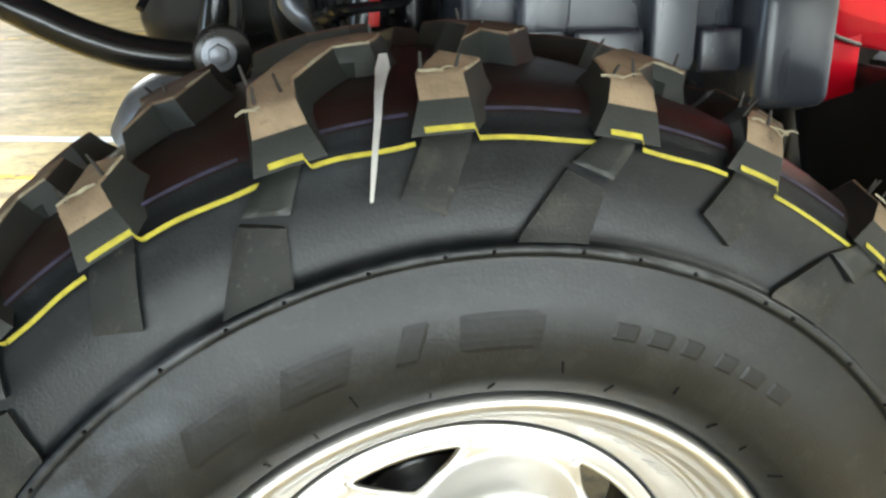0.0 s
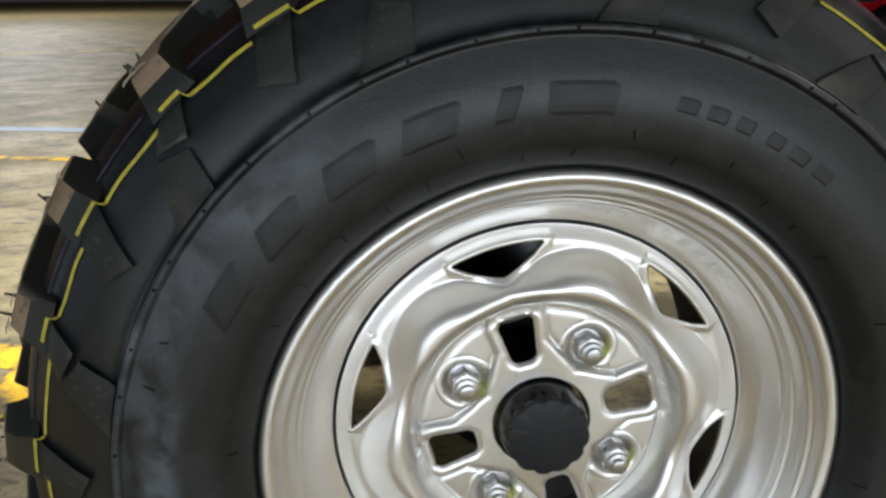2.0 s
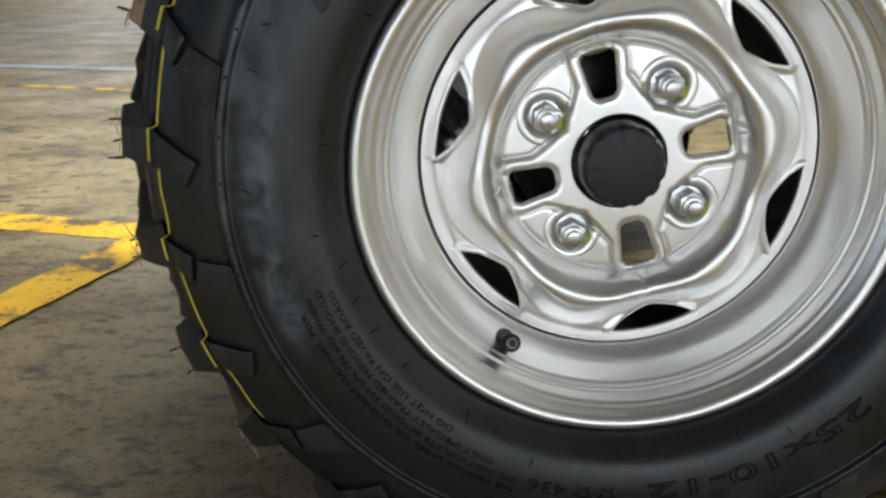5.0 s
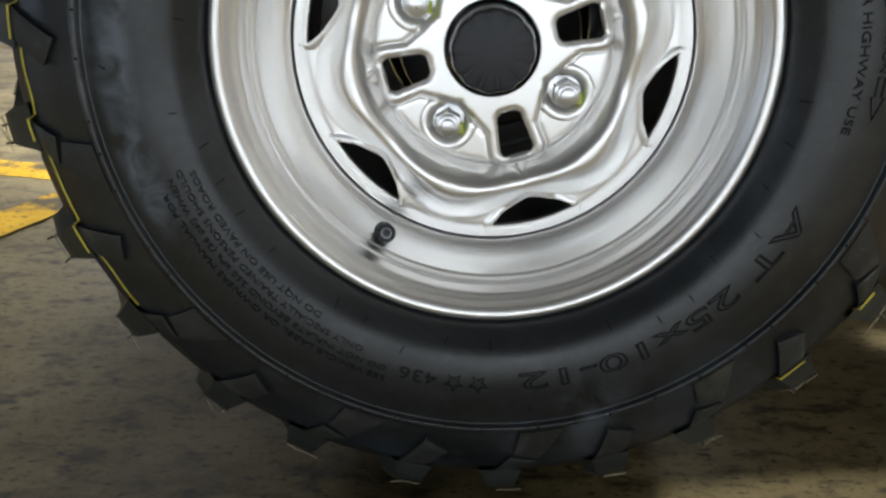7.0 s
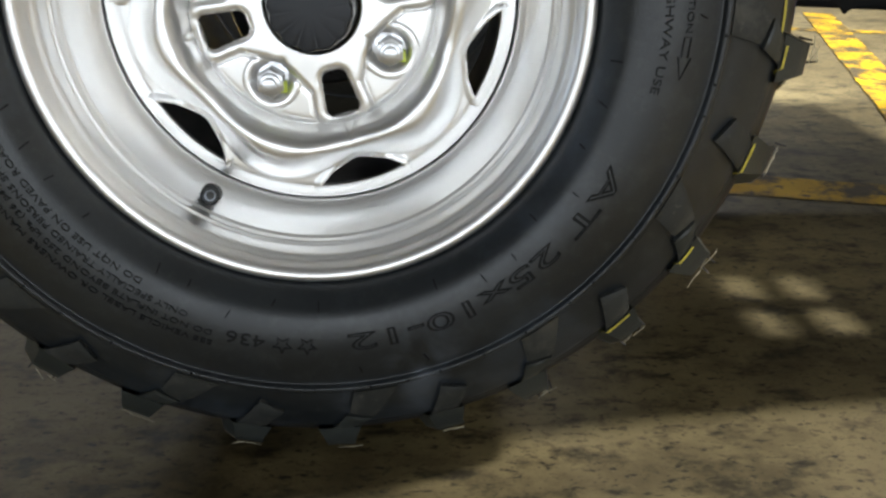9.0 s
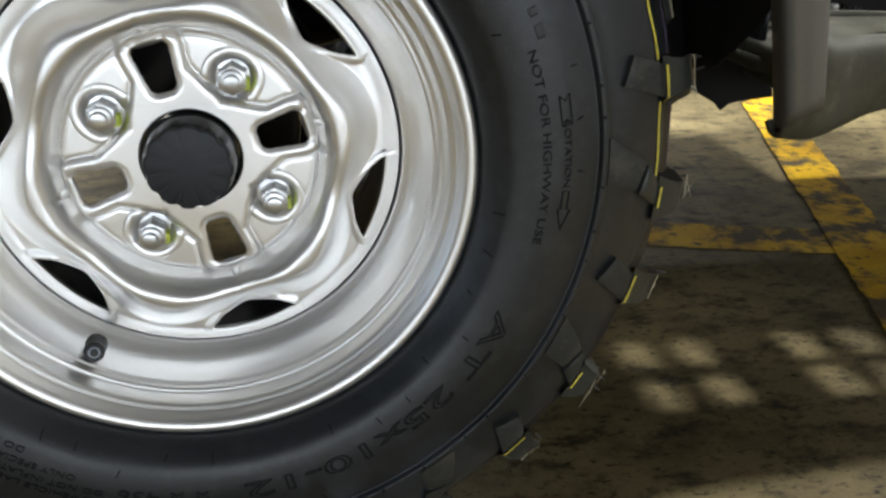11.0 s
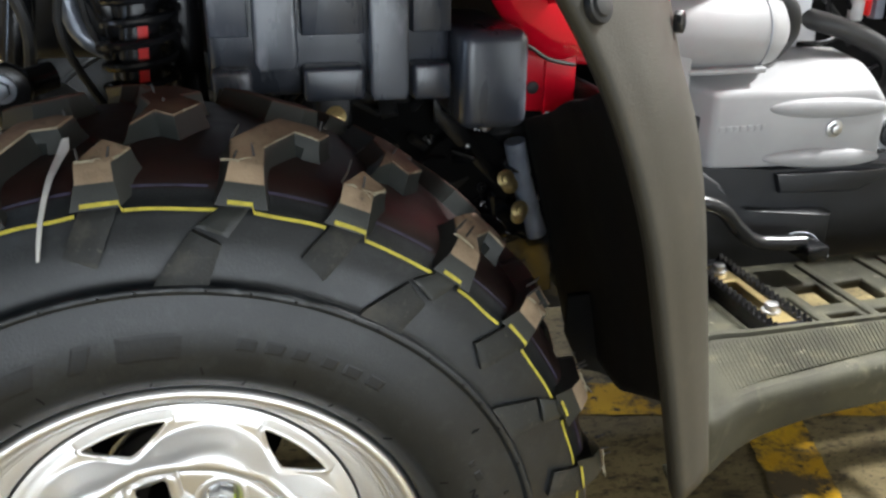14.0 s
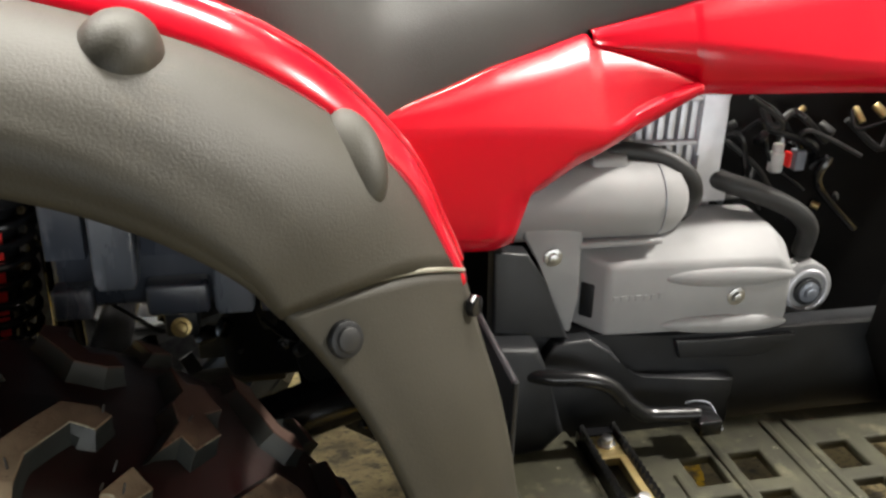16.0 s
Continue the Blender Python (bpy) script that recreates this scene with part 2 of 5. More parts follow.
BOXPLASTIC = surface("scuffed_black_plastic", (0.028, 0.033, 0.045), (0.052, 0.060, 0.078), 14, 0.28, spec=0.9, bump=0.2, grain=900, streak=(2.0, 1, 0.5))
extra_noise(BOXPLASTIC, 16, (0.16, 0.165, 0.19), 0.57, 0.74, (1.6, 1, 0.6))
FENDER = surface("textured_grey_plastic", (0.035, 0.0314, 0.0220), (0.043, 0.0385, 0.0268), 9, 0.58, spec=0.5, bump=0.3, grain=620, spread=0.08, deep=0.0008)
extra_noise(FENDER, 16, (0.078, 0.064, 0.042), 0.60, 0.86)
SCUFF = surface("scuffed_plastic_edge", (0.30, 0.285, 0.225), (0.16, 0.15, 0.112), 30, 0.7, bump=0.3)
WELL = surface("dusty_footwell_plastic", (0.046, 0.044, 0.026), (0.026, 0.025, 0.016), 18, 0.70, bump=0.4, grain=700, spec=0.3)
extra_noise(WELL, 22, (0.140, 0.130, 0.080), 0.55, 0.78)
extra_noise(WELL, 60, (0.26, 0.245, 0.18), 0.65, 0.74, (1, 1, 0.5))
RED = surface("red_paint", (0.60, 0.0034, 0.018), (0.54, 0.0030, 0.016), 3, 0.25, coat=0.4, spec=0.2, bump=0.02, grain=200, spread=0.05)
SEAT = surface("seat_vinyl", (0.036, 0.035, 0.032), (0.046, 0.045, 0.042), 12, 0.62, bump=0.22, grain=520)
SILVER = surface("silver_paint", (0.380, 0.378, 0.380), (0.330, 0.328, 0.330), 12, 0.62, metal=0.15, bump=0.12, grain=800)
ALLOY = surface("cast_alloy", (0.70, 0.70, 0.74), (0.58, 0.58, 0.62), 30, 0.42, metal=0.6, bump=0.4, grain=500)
FRAME = surface("gloss_black_steel", (0.008, 0.008, 0.009), (0.014, 0.014, 0.015), 20, 0.22, bump=0.05, spread=0.06)
HOSE = surface("hose_rubber", (0.018, 0.018, 0.018), (0.03, 0.03, 0.03), 40, 0.5)
BRASS = surface("yellow_zinc", (0.55, 0.42, 0.18), (0.42, 0.33, 0.16), 60, 0.35, metal=0.8)
GREYLEAD = surface("grey_steel", (0.32, 0.345, 0.39), (0.22, 0.235, 0.27), 40, 0.38, metal=0.5)
# Damper steel: the bluish light on it is put into this pale colour.
PALESTEEL = surface("bluish_lit_steel", (0.38, 0.42, 0.50), (0.26, 0.29, 0.35), 60, 0.35, metal=0.2)
DULLZINC = surface("dull_olive_steel", (0.10, 0.095, 0.072), (0.065, 0.060, 0.045), 40, 0.5, metal=0.3)
STICKER = surface("red_sticker", (0.70, 0.015, 0.012), (0.6, 0.012, 0.01), 50, 0.4)
AMBER = surface("amber_label", (0.75, 0.33, 0.04), (0.6, 0.25, 0.03), 50, 0.5)
WALL = surface("painted_wall", (0.40, 0.39, 0.36), (0.34, 0.33, 0.30), 1.2, 0.7, bump=0.1, grain=60)
CEIL = surface("ceiling_sheet", (0.16, 0.16, 0.155), (0.12, 0.12, 0.118), 1.5, 0.7)
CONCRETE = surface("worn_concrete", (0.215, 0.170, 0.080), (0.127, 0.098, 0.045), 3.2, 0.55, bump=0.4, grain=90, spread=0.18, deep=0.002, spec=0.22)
extra_noise(CONCRETE, 6.5, (0.052, 0.039, 0.018), 0.48, 0.68, (1, 1.4, 1))
extra_noise(CONCRETE, 22, (0.028, 0.022, 0.011), 0.52, 0.66, (1, 1.7, 1))
extra_noise(CONCRETE, 75, (0.016, 0.013, 0.008), 0.55, 0.65, (1, 1.9, 1))
extra_noise(CONCRETE, 210, (0.020, 0.016, 0.010), 0.58, 0.68, (1, 1.5, 1))
extra_noise(CONCRETE, 150, (0.24, 0.20, 0.12), 0.66, 0.74, (1, 1.6, 1))
FLOORPAINT = surface("worn_yellow_floor_paint", (0.66, 0.40, 0.010), (0.44, 0.245, 0.008), 7, 0.6, bump=0.3, grain=120, spec=0.15)
extra_noise(FLOORPAINT, 14, (0.085, 0.065, 0.035), 0.47, 0.58)
extra_noise(FLOORPAINT, 60, (0.04, 0.033, 0.02), 0.57, 0.66)
GREYPAINT = surface("pale_blue_floor_paint", (0.26, 0.31, 0.37), (0.20, 0.23, 0.26), 6, 0.6, spec=0.2)


# ---- helpers for meshes ----
def place(ob, parent):
    if parent is not None:
        ob.parent = parent
        ob.matrix_parent_inverse = Matrix.Translation(-parent.location) if parent.parent is None else Matrix.Identity(4)
    return ob


def finish(me, mats, angle):
    for m in (mats if isinstance(mats, (list, tuple)) else [mats]):
        me.materials.append(m)
    if angle:
        me.polygons.foreach_set("use_smooth", [True] * len(me.polygons))
        me.set_sharp_from_angle(angle=radians(angle))
    me.update()
    return me


def part(name, bm, material, parent=None, label="", angle=35):
    """Links a bmesh as one mesh object under a thing or a part."""
    me = bpy.data.meshes.new(name)
    bmesh.ops.recalc_face_normals(bm, faces=bm.faces)
    bm.to_mesh(me)
    bm.free()
    ob = place(new(name, finish(me, material, angle)), parent)
    return tagged(ob, label)


def plain(name, verts, faces, material, parent=None, label="", angle=35):
    """The same from vertices and faces."""
    me = bpy.data.meshes.new(name)
    me.from_pydata([tuple(map(float, v)) for v in verts], [], [tuple(map(int, q)) for q in faces])
    me.validate()
    ob = place(new(name, finish(me, material, angle)), parent)
    return tagged(ob, label)


def thing(name, where, label, category, group="", kind=""):
    ob = new(name)
    ob.location = where
    ob.empty_display_size = 0.1
    return tagged(ob, label, category, group, kind)


def grid_faces(nu, nv, wrap_u=False, wrap_v=False):
    q = []
    for i in range(nu if wrap_u else nu - 1):
        for j in range(nv if wrap_v else nv - 1):
            a, b = i * nv + j, ((i + 1) % nu) * nv + j
            q.append((a, b, ((i + 1) % nu) * nv + (j + 1) % nv, i * nv + (j + 1) % nv))
    return q


HUB = Vector((0, 0, 0.315))


def lathe(profile, n=96):
    """Turns (r, y) points round the wheel's axle."""
    a = np.linspace(0, 2 * np.pi, n, endpoint=False)
    p = np.array(profile)
    v = np.stack([np.outer(np.cos(a), p[:, 0]), np.tile(p[:, 1], (n, 1)), HUB.z + np.outer(np.sin(a), p[:, 0])], -1)
    return v.reshape(-1, 3), grid_faces(n, len(p), wrap_u=True)


def bez(points, n=8):
    """A smooth line through points (Catmull-Rom)."""
    p = [np.array(q, float) for q in points]
    p = [2 * p[0] - p[1]] + p + [2 * p[-1] - p[-2]]
    out = []
    for i in range(1, len(p) - 2):
        for k in range(n):
            t = k / n
            out.append(0.5 * (2 * p[i] + (p[i + 1] - p[i - 1]) * t + (2 * p[i - 1] - 5 * p[i] + 4 * p[i + 1] - p[i + 2]) * t * t + (3 * p[i] - p[i - 1] - 3 * p[i + 1] + p[i + 2]) * t ** 3))
    out.append(p[-2])
    return np.array(out)


def sweep(line, radius, sides=12, cap=True):
    """Vertices and faces of a tube along a line; radius may be a list."""
    line = np.array(line, float)
    n = len(line)
    rad = np.full(n, radius) if np.isscalar(radius) else np.array(radius)
    tan = np.gradient(line, axis=0)
    tan /= np.linalg.norm(tan, axis=1)[:, None]
    up = np.array([0, 0, 1.0]) if abs(tan[0][2]) < 0.9 else np.array([1.0, 0, 0])
    verts = []
    for i in range(n):
        side = np.cross(tan[i], up)
        side /= np.linalg.norm(side)
        up = np.cross(side, tan[i])
        for k in range(sides):
            a = 2 * np.pi * k / sides
            verts.append(line[i] + rad[i] * (math.cos(a) * side + math.sin(a) * up))
    faces = grid_faces(n, sides, wrap_v=True)
    if cap:
        faces += [tuple(range(sides))[::-1], tuple((n - 1) * sides + k for k in range(sides))]
    return verts, faces


def tube(name, points, radius, material, parent, label="", n=8, sides=12):
    v, f = sweep(bez(points, n), radius, sides)
    return plain(name, v, f, material, parent, label)


def box_bm(lo, hi, bevel=0.004, seg=3):
    bm = bmesh.new()
    lo, hi = Vector(lo), Vector(hi)
    bmesh.ops.create_cube(bm, size=1, matrix=Matrix.Translation((lo + hi) / 2) @ Matrix.Diagonal((*(hi - lo), 1)))
    if bevel:
        bmesh.ops.bevel(bm, geom=bm.edges[:], offset=bevel, segments=seg, profile=0.5, affect="EDGES")
    return bm


def slab_bm(poly, y0, y1, bevel=0.004, seg=3, y1s=None):
    """A plate with an outline in (x, z), or (x, z, y), from its face y0 back to y1."""
    bm = bmesh.new()
    front = [bm.verts.new((q[0], q[2] if len(q) > 2 else y0, q[1])) for q in poly]
    back = [bm.verts.new((q[0], (q[2] + (y1 - y0)) if len(q) > 2 else y1, q[1])) for q in poly]
    bm.faces.new(front)
    bm.faces.new(back[::-1])
    for i in range(len(poly)):
        j = (i + 1) % len(poly)
        bm.faces.new((front[j], front[i], back[i], back[j]))
    if bevel:
        es = [e for e in bm.edges if all(v in front for v in e.verts)]
        bmesh.ops.bevel(bm, geom=es, offset=bevel, segments=seg, profile=0.5, affect="EDGES")
    return bm


def drum_bm(centre, axis, radius, depth, bevel=0.001, sides=32, radius2=None):
    """A bevelled round or six-sided body round an axis, centred."""
    bm = bmesh.new()
    turn = Vector(axis).to_track_quat("Z", "Y").to_matrix().to_4x4()
    bmesh.ops.create_cone(bm, cap_ends=True, segments=sides, radius1=radius, radius2=radius2 or radius, depth=depth, matrix=Matrix.Translation(centre) @ turn)
    if bevel:
        es = [e for e in bm.edges if len(e.link_faces) == 2 and any(len(f.verts) > 4 for f in e.link_faces)]
        bmesh.ops.bevel(bm, geom=es, offset=bevel, segments=2, profile=0.5, affect="EDGES")
    return bm


def joined(*bms):
    """Several bodies of one part in one bmesh."""
    out = bms[0]
    for b in bms[1:]:
        me = bpy.data.meshes.new("tmp")
        b.to_mesh(me)
        b.free()
        out.from_mesh(me)
        bpy.data.meshes.remove(me)
    return out


def text_verts(words, height, outline=0.0, depth=0.0004, shear=0.0, spacing=1.0):
    """Flat letters as vertices and faces: x along the line, y up."""
    cu = bpy.data.curves.new("words", "FONT")
    cu.body, cu.size, cu.shear, cu.space_character, cu.resolution_u = words, height / 0.70, shear, spacing, 3
    if outline:
        cu.fill_mode, cu.bevel_depth, cu.bevel_resolution = "NONE", outline, 0
    else:
        cu.extrude = depth
    ob = new("words", cu)
    bpy.context.view_layer.update()
    me = bpy.data.meshes.new_from_object(ob.evaluated_get(bpy.context.evaluated_depsgraph_get()))
    v = np.array([tuple(q.co) for q in me.vertices])
    f = [tuple(p.vertices) for p in me.polygons]
    bpy.data.objects.remove(ob)
    bpy.data.curves.remove(cu)
    bpy.data.meshes.remove(me)
    return v, f


def ring_text(name, words, height, start, radius, surf, material, parent, label, end=None, **kw):
    """Letters bent round the wheel, read clockwise with their tops outward. surf(r) gives the y of the surface."""
    v, f = text_verts(words, height, **kw)
    x = v[:, 0] - v[:, 0].min()
    if end is not None:
        x = x * (radians(start - end) * radius / x.max())
    a = radians(start) - x / radius
    r = radius + v[:, 1]
    y = np.array([surf(q) for q in r]) - v[:, 2] - 0.0003
    return plain(name, np.stack([r * np.cos(a), y, HUB.z + r * np.sin(a)], 1), f, material, parent, label, angle=0)


# ---- the hall ----
def structure(name, bm, mat, label, cat):
    return tagged(part(name, bm, mat, None, label, angle=20), "", cat, "", "structure")


structure("floor", box_bm((-16, -6, -0.2), (6, 40, 0), 0), CONCRETE, "stained worn concrete floor with dark oil marks", "floor")
structure("ceiling", box_bm((-16, -6, 4.5), (6, 40, 4.7), 0), CEIL, "plain pale sheet ceiling of the hall", "ceiling")
structure("wall_north", box_bm((-16.2, 40, -0.2), (6.2, 40.2, 4.7), 0), WALL, "plain pale painted wall of the hall", "wall")
structure("wall_south", box_bm((-16.2, -6.2, -0.2), (6.2, -6, 4.7), 0), WALL, "plain pale painted wall of the hall", "wall")
structure("wall_west", box_bm((-16.2, -6, -0.2), (-16, 40, 4.7), 0), WALL, "plain pale painted wall of the hall", "wall")
structure("wall_east", box_bm((6, -6, -0.2), (6.2, 40, 4.7), 0), WALL, "plain pale painted wall of the hall", "wall")


def floor_line(name, a, b, width, mat, label):
    """A painted stripe on the floor from a to b, with slightly ragged edges."""
    a, b = Vector((*a, 0)), Vector((*b, 0))
    along = (b - a).normalized()
    side = Vector((-along.y, along.x, 0))
    n = max(8, int((b - a).length / 0.02))
    up = Vector((0, 0, {"1": 0.0012, "2": 0.0034, "3": 0.0038, "4": 0.0016, "5": 0.0020}.get(name[-1], 0.0014)))
    rnd = random.Random(len(name) + int(width * 1000))
    v = []
    for i in range(n + 1):
        p = a + (b - a) * i / n
        v += [p + side * (width / 2 + rnd.uniform(-0.0025, 0.0025)) + up, p - side * (width / 2 + rnd.uniform(-0.0025, 0.0025)) + up]
    ob = plain(name, v, [(2 * i, 2 * i + 1, 2 * i + 3, 2 * i + 2) for i in range(n)], mat, None, label, 0)
    return tagged(ob, "", "floor marking", "", "structure")


floor_line("floor_line_1", (-3.6, 1.618), (-0.30, 0.784), 0.090, FLOORPAINT, "worn yellow bay line painted on concrete")
floor_line("floor_line_7", (0.45, 0.595), (3.2, -0.10), 0.090, FLOORPAINT, "worn yellow bay line painted on concrete")
floor_line("floor_line_2", (-0.604, 0.815), (-0.985, -0.40), 0.088, FLOORPAINT, "worn yellow cross line painted on concrete")
floor_line("floor_line_3", (1.46, 2.30), (0.505, -0.50), 0.092, FLOORPAINT, "worn yellow cross line painted on concrete")
floor_line("floor_line_4", (-4.0, 3.365), (3.4, 1.41), 0.05, FLOORPAINT, "thin yellow line painted on far concrete")
floor_line("floor_line_5", (-4.5, 4.01), (4.5, 1.93), 0.10, GREYPAINT, "pale blue grey line painted on far concrete")
floor_line("floor_line_6", (-6.0, 6.9), (1.0, 9.5), 0.08, FLOORPAINT, "faint yellow line painted on far concrete")

# ---- the wheel: tyre ----
wheel = thing("rear_wheel", (0, 0.063, 0), "black knobbly off-road tyre on a brushed silver steel rim", "wheel", "wheels of the quad bike")
PAIR = 360 / 13
SHORTS = [93.05 + PAIR * k for k in range(13)]
LONGS = [78.9 + PAIR * k for k in range(13)]
SIDE = bez([(0.1660, -0.036), (0.1702, -0.046), (0.1765, -0.0535), (0.184, -0.0595), (0.195, -0.0625), (0.205, -0.0632), (0.216, -0.062), (0.226, -0.0597), (0.2325, -0.0580), (0.2350, -0.0576), (0.2360, -0.0592), (0.2372, -0.0606),
            (0.2392, -0.0604), (0.2404, -0.0592), (0.2413, -0.0555), (0.2440, -0.0535), (0.252, -0.0515), (0.262, -0.0482), (0.272, -0.0434), (0.2785, -0.0398), (0.2835, -0.0340), (0.2905, -0.027), (0.2955, -0.016), (0.2985, 0.0), (0.3010, 0.03), (0.3020, 0.063)], 4)
_SR, _SY = SIDE[:93, 0], SIDE[:93, 1]


def side_y(r):
    return float(np.interp(r, _SR, _SY))


def step(e0, e1, x):
    t = np.clip((x - e0) / (e1 - e0), 0, 1)
    return t * t * (3 - 2 * t)


def wrapped(a):
    return (a + 180) % 360 - 180


def carcass_side(flip=False, cols=520):
    ang = np.linspace(0, 360, cols, endpoint=False)
    A, Rr = np.meshgrid(ang, SIDE[:, 0], indexing="ij")
    Y = np.tile(SIDE[:, 1], (cols, 1)).copy()
    if flip:
        Y, A = 0.126 - Y, A + 6.9
    t = np.radians(A)
    v = np.stack([Rr * np.cos(t), Y, np.maximum(HUB.z + Rr * np.sin(t), 0.002)], -1).reshape(-1, 3)
    f = grid_faces(cols, SIDE.shape[0], wrap_u=True)
    return v, f if flip else [q[::-1] for q in f]


v1, f1 = carcass_side()
v2, f2 = carcass_side(True, 260)
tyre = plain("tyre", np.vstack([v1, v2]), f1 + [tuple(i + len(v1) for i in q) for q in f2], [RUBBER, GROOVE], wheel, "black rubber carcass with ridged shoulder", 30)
for pl in tyre.data.polygons:
    pl.material_index = 1 if math.hypot(pl.center.x, pl.center.z - HUB.z) > 0.2875 else 0


def top_r(y):
    return 0.3175 - 0.0135 * (abs(0.063 - y) / 0.093) ** 1.8


def base_r(y):
    return float(np.interp(min(y, 0.126 - y), [-0.03, -0.016, 0.0, 0.063], [0.283, 0.2945, 0.2978, 0.3010]))


def block_mesh(outline):
    """A tread block from its outline: (degrees along the tread, y). The dusty top is set off by a small chamfer."""
    pts = []
    for i in range(len(outline)):
        (a0, y0), (a1, y1) = outline[i], outline[(i + 1) % len(outline)]
        k = max(1, int(abs(a1 - a0) / 2.6))
        pts += [(a0 + (a1 - a0) * j / k, y0 + (y1 - y0) * j / k) for j in range(k)]
    p = np.array([(radians(a) * 0.31, y) for a, y in pts])
    n = len(p)
    area = 0.5 * sum(p[i][0] * p[(i + 1) % n][1] - p[(i + 1) % n][0] * p[i][1] for i in range(n))
    sgn = 1 if area > 0 else -1
    nor = np.zeros_like(p)
    for i in range(n):
        e = p[(i + 1) % n] - p[i - 1]
        nor[i] = sgn * np.array([e[1], -e[0]]) / max(np.linalg.norm(e), 1e-6)
    rings = []
    for off, lev in ((-0.0009, 0.0), (0.0, -0.0011), (0.0022, -0.42), (0.0085, -1.0)):
        q = p + nor * off
        ring = []
        for (s, y), (s0, yy) in zip(q, p):
            if lev == 0.0 or lev == -0.0011:
                r = top_r(y) + lev
            else:
                b = base_r(y) - 0.003
                r = top_r(y) + (b - top_r(y)) * -lev
            if yy < -0.02:
                y = {0.0: y + 0.001, -0.0011: yy - 0.0004, -0.42: -0.0372, -1.0: -0.0415}[lev]
                r = {0.0: r, -0.0011: r, -0.42: 0.2945, -1.0: 0.2815}[lev]
            ring.append((s / 0.31, y, r))
        rings.append(ring)
    verts = [v for ring in rings for v in ring]
    faces = [tuple(range(n))]
    for k in range(3):
        faces += [(k * n + i, (k + 1) * n + i, (k + 1) * n + (i + 1) % n, k * n + (i + 1) % n) for i in range(n)]
    return verts, faces, n, sgn


LONG_SHAPE = [(-1.0, -0.03), (2.6, -0.03), (2.8, -0.009), (6.4, 0.0205), (7.9, 0.0188), (9.3, 0.0175), (10.7, 0.0325), (8.8, 0.0392), (4.7, 0.0385), (-0.8, -0.004)]
SHORT_SHAPE = [(-2.1, -0.03), (1.5, -0.03), (3.4, -0.0175), (2.0, -0.0115), (0.5, -0.0055), (-1.9, -0.0265)]
MIDDLE_SHAPE = [(3.0, 0.011), (5.5, 0.031), (7.5, 0.023), (10.4, 0.048), (8.0, 0.063), (10.4, 0.078), (7.5, 0.103), (5.5, 0.095), (3.0, 0.115), (4.8, 0.082), (3.6, 0.063), (4.8, 0.044)]


def tread_block(outline, centre, mirror=False):
    verts, faces, n, sgn = block_mesh(outline)
    out = []
    for s, y, r in verts:
        if mirror:
            y = 0.126 - y
        a = radians(centre) - s
        out.append((r * math.cos(a), y, max(HUB.z + r * math.sin(a), 0.001)))
    if (sgn > 0) != mirror:
        faces = [q[::-1] for q in faces]
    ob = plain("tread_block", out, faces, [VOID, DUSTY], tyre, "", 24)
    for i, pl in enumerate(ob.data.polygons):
        # Shoulder faces are tan only on the upper blocks.
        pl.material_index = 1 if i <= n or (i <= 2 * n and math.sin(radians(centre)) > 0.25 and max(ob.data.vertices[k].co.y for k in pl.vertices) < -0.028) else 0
    return ob


for c in SHORTS:
    tread_block(SHORT_SHAPE, c)
    tread_block(MIDDLE_SHAPE, c)
    tread_block(SHORT_SHAPE, c, True)
for c in LONGS:
    tread_block(LONG_SHAPE, c)
    tread_block(LONG_SHAPE, c, True)


def buttress(centre, corners, mat):
    """A raised slab that carries a tread block down the sidewall; corners are (degrees, r), upper pair first."""
    (a0, r0), (a1, r1), (a2, r2), (a3, r3) = corners
    nu, nv = 7, 11
    top, low = [], []
    for i in range(nu):
        for j in range(nv):
            u, w = i / (nu - 1), j / (nv - 1)
            a = (a0 * (1 - u) + a1 * u) * (1 - w) + (a3 * (1 - u) + a2 * u) * w
            r = (r0 * (1 - u) + r1 * u) * (1 - w) + (r3 * (1 - u) + r2 * u) * w
            t = radians(centre + a)
            edge = i in (0, nu - 1) or j == nv - 1
            lift = 0.0038 if edge else 0.0048
            y = side_y(r)
            top.append((r * math.cos(t), y - lift, HUB.z + r * math.sin(t)))
            k = 0.35 if i == 0 else -0.35 if i == nu - 1 else 0.0
            rl = r - (0.0012 if j == nv - 1 else 0)
            tl = t + radians(k)
            low.append((rl * math.cos(tl), y + 0.002, HUB.z + rl * math.sin(tl)))
    n = nu * nv
    f = grid_faces(nu, nv)
    rim_i = [i * nv for i in range(nu)] + [(nu - 1) * nv + j for j in range(1, nv)] + [i * nv + nv - 1 for i in range(nu - 2, -1, -1)] + [j for j in range(nv - 2, 0, -1)]
    for p, q in zip(rim_i, rim_i[1:] + rim_i[:1]):
        f.append((q, p, p + n, q + n))
    return plain("buttress", top + low, f, mat, tyre, "", 28)


for c in SHORTS:
    buttress(c, [(-1.95, 0.2830), (2.05, 0.2830), (5.0, 0.2612), (1.4, 0.2525)], SLAB)
for c in LONGS:
    buttress(c, [(-1.85, 0.2835), (0.95, 0.2835), (4.3, 0.2708), (0.5, 0.2660)], VOID)
    buttress(c, [(1.2, 0.2622), (4.7, 0.2686), (9.3, 0.2412), (2.4, 0.2412)], SLAB)


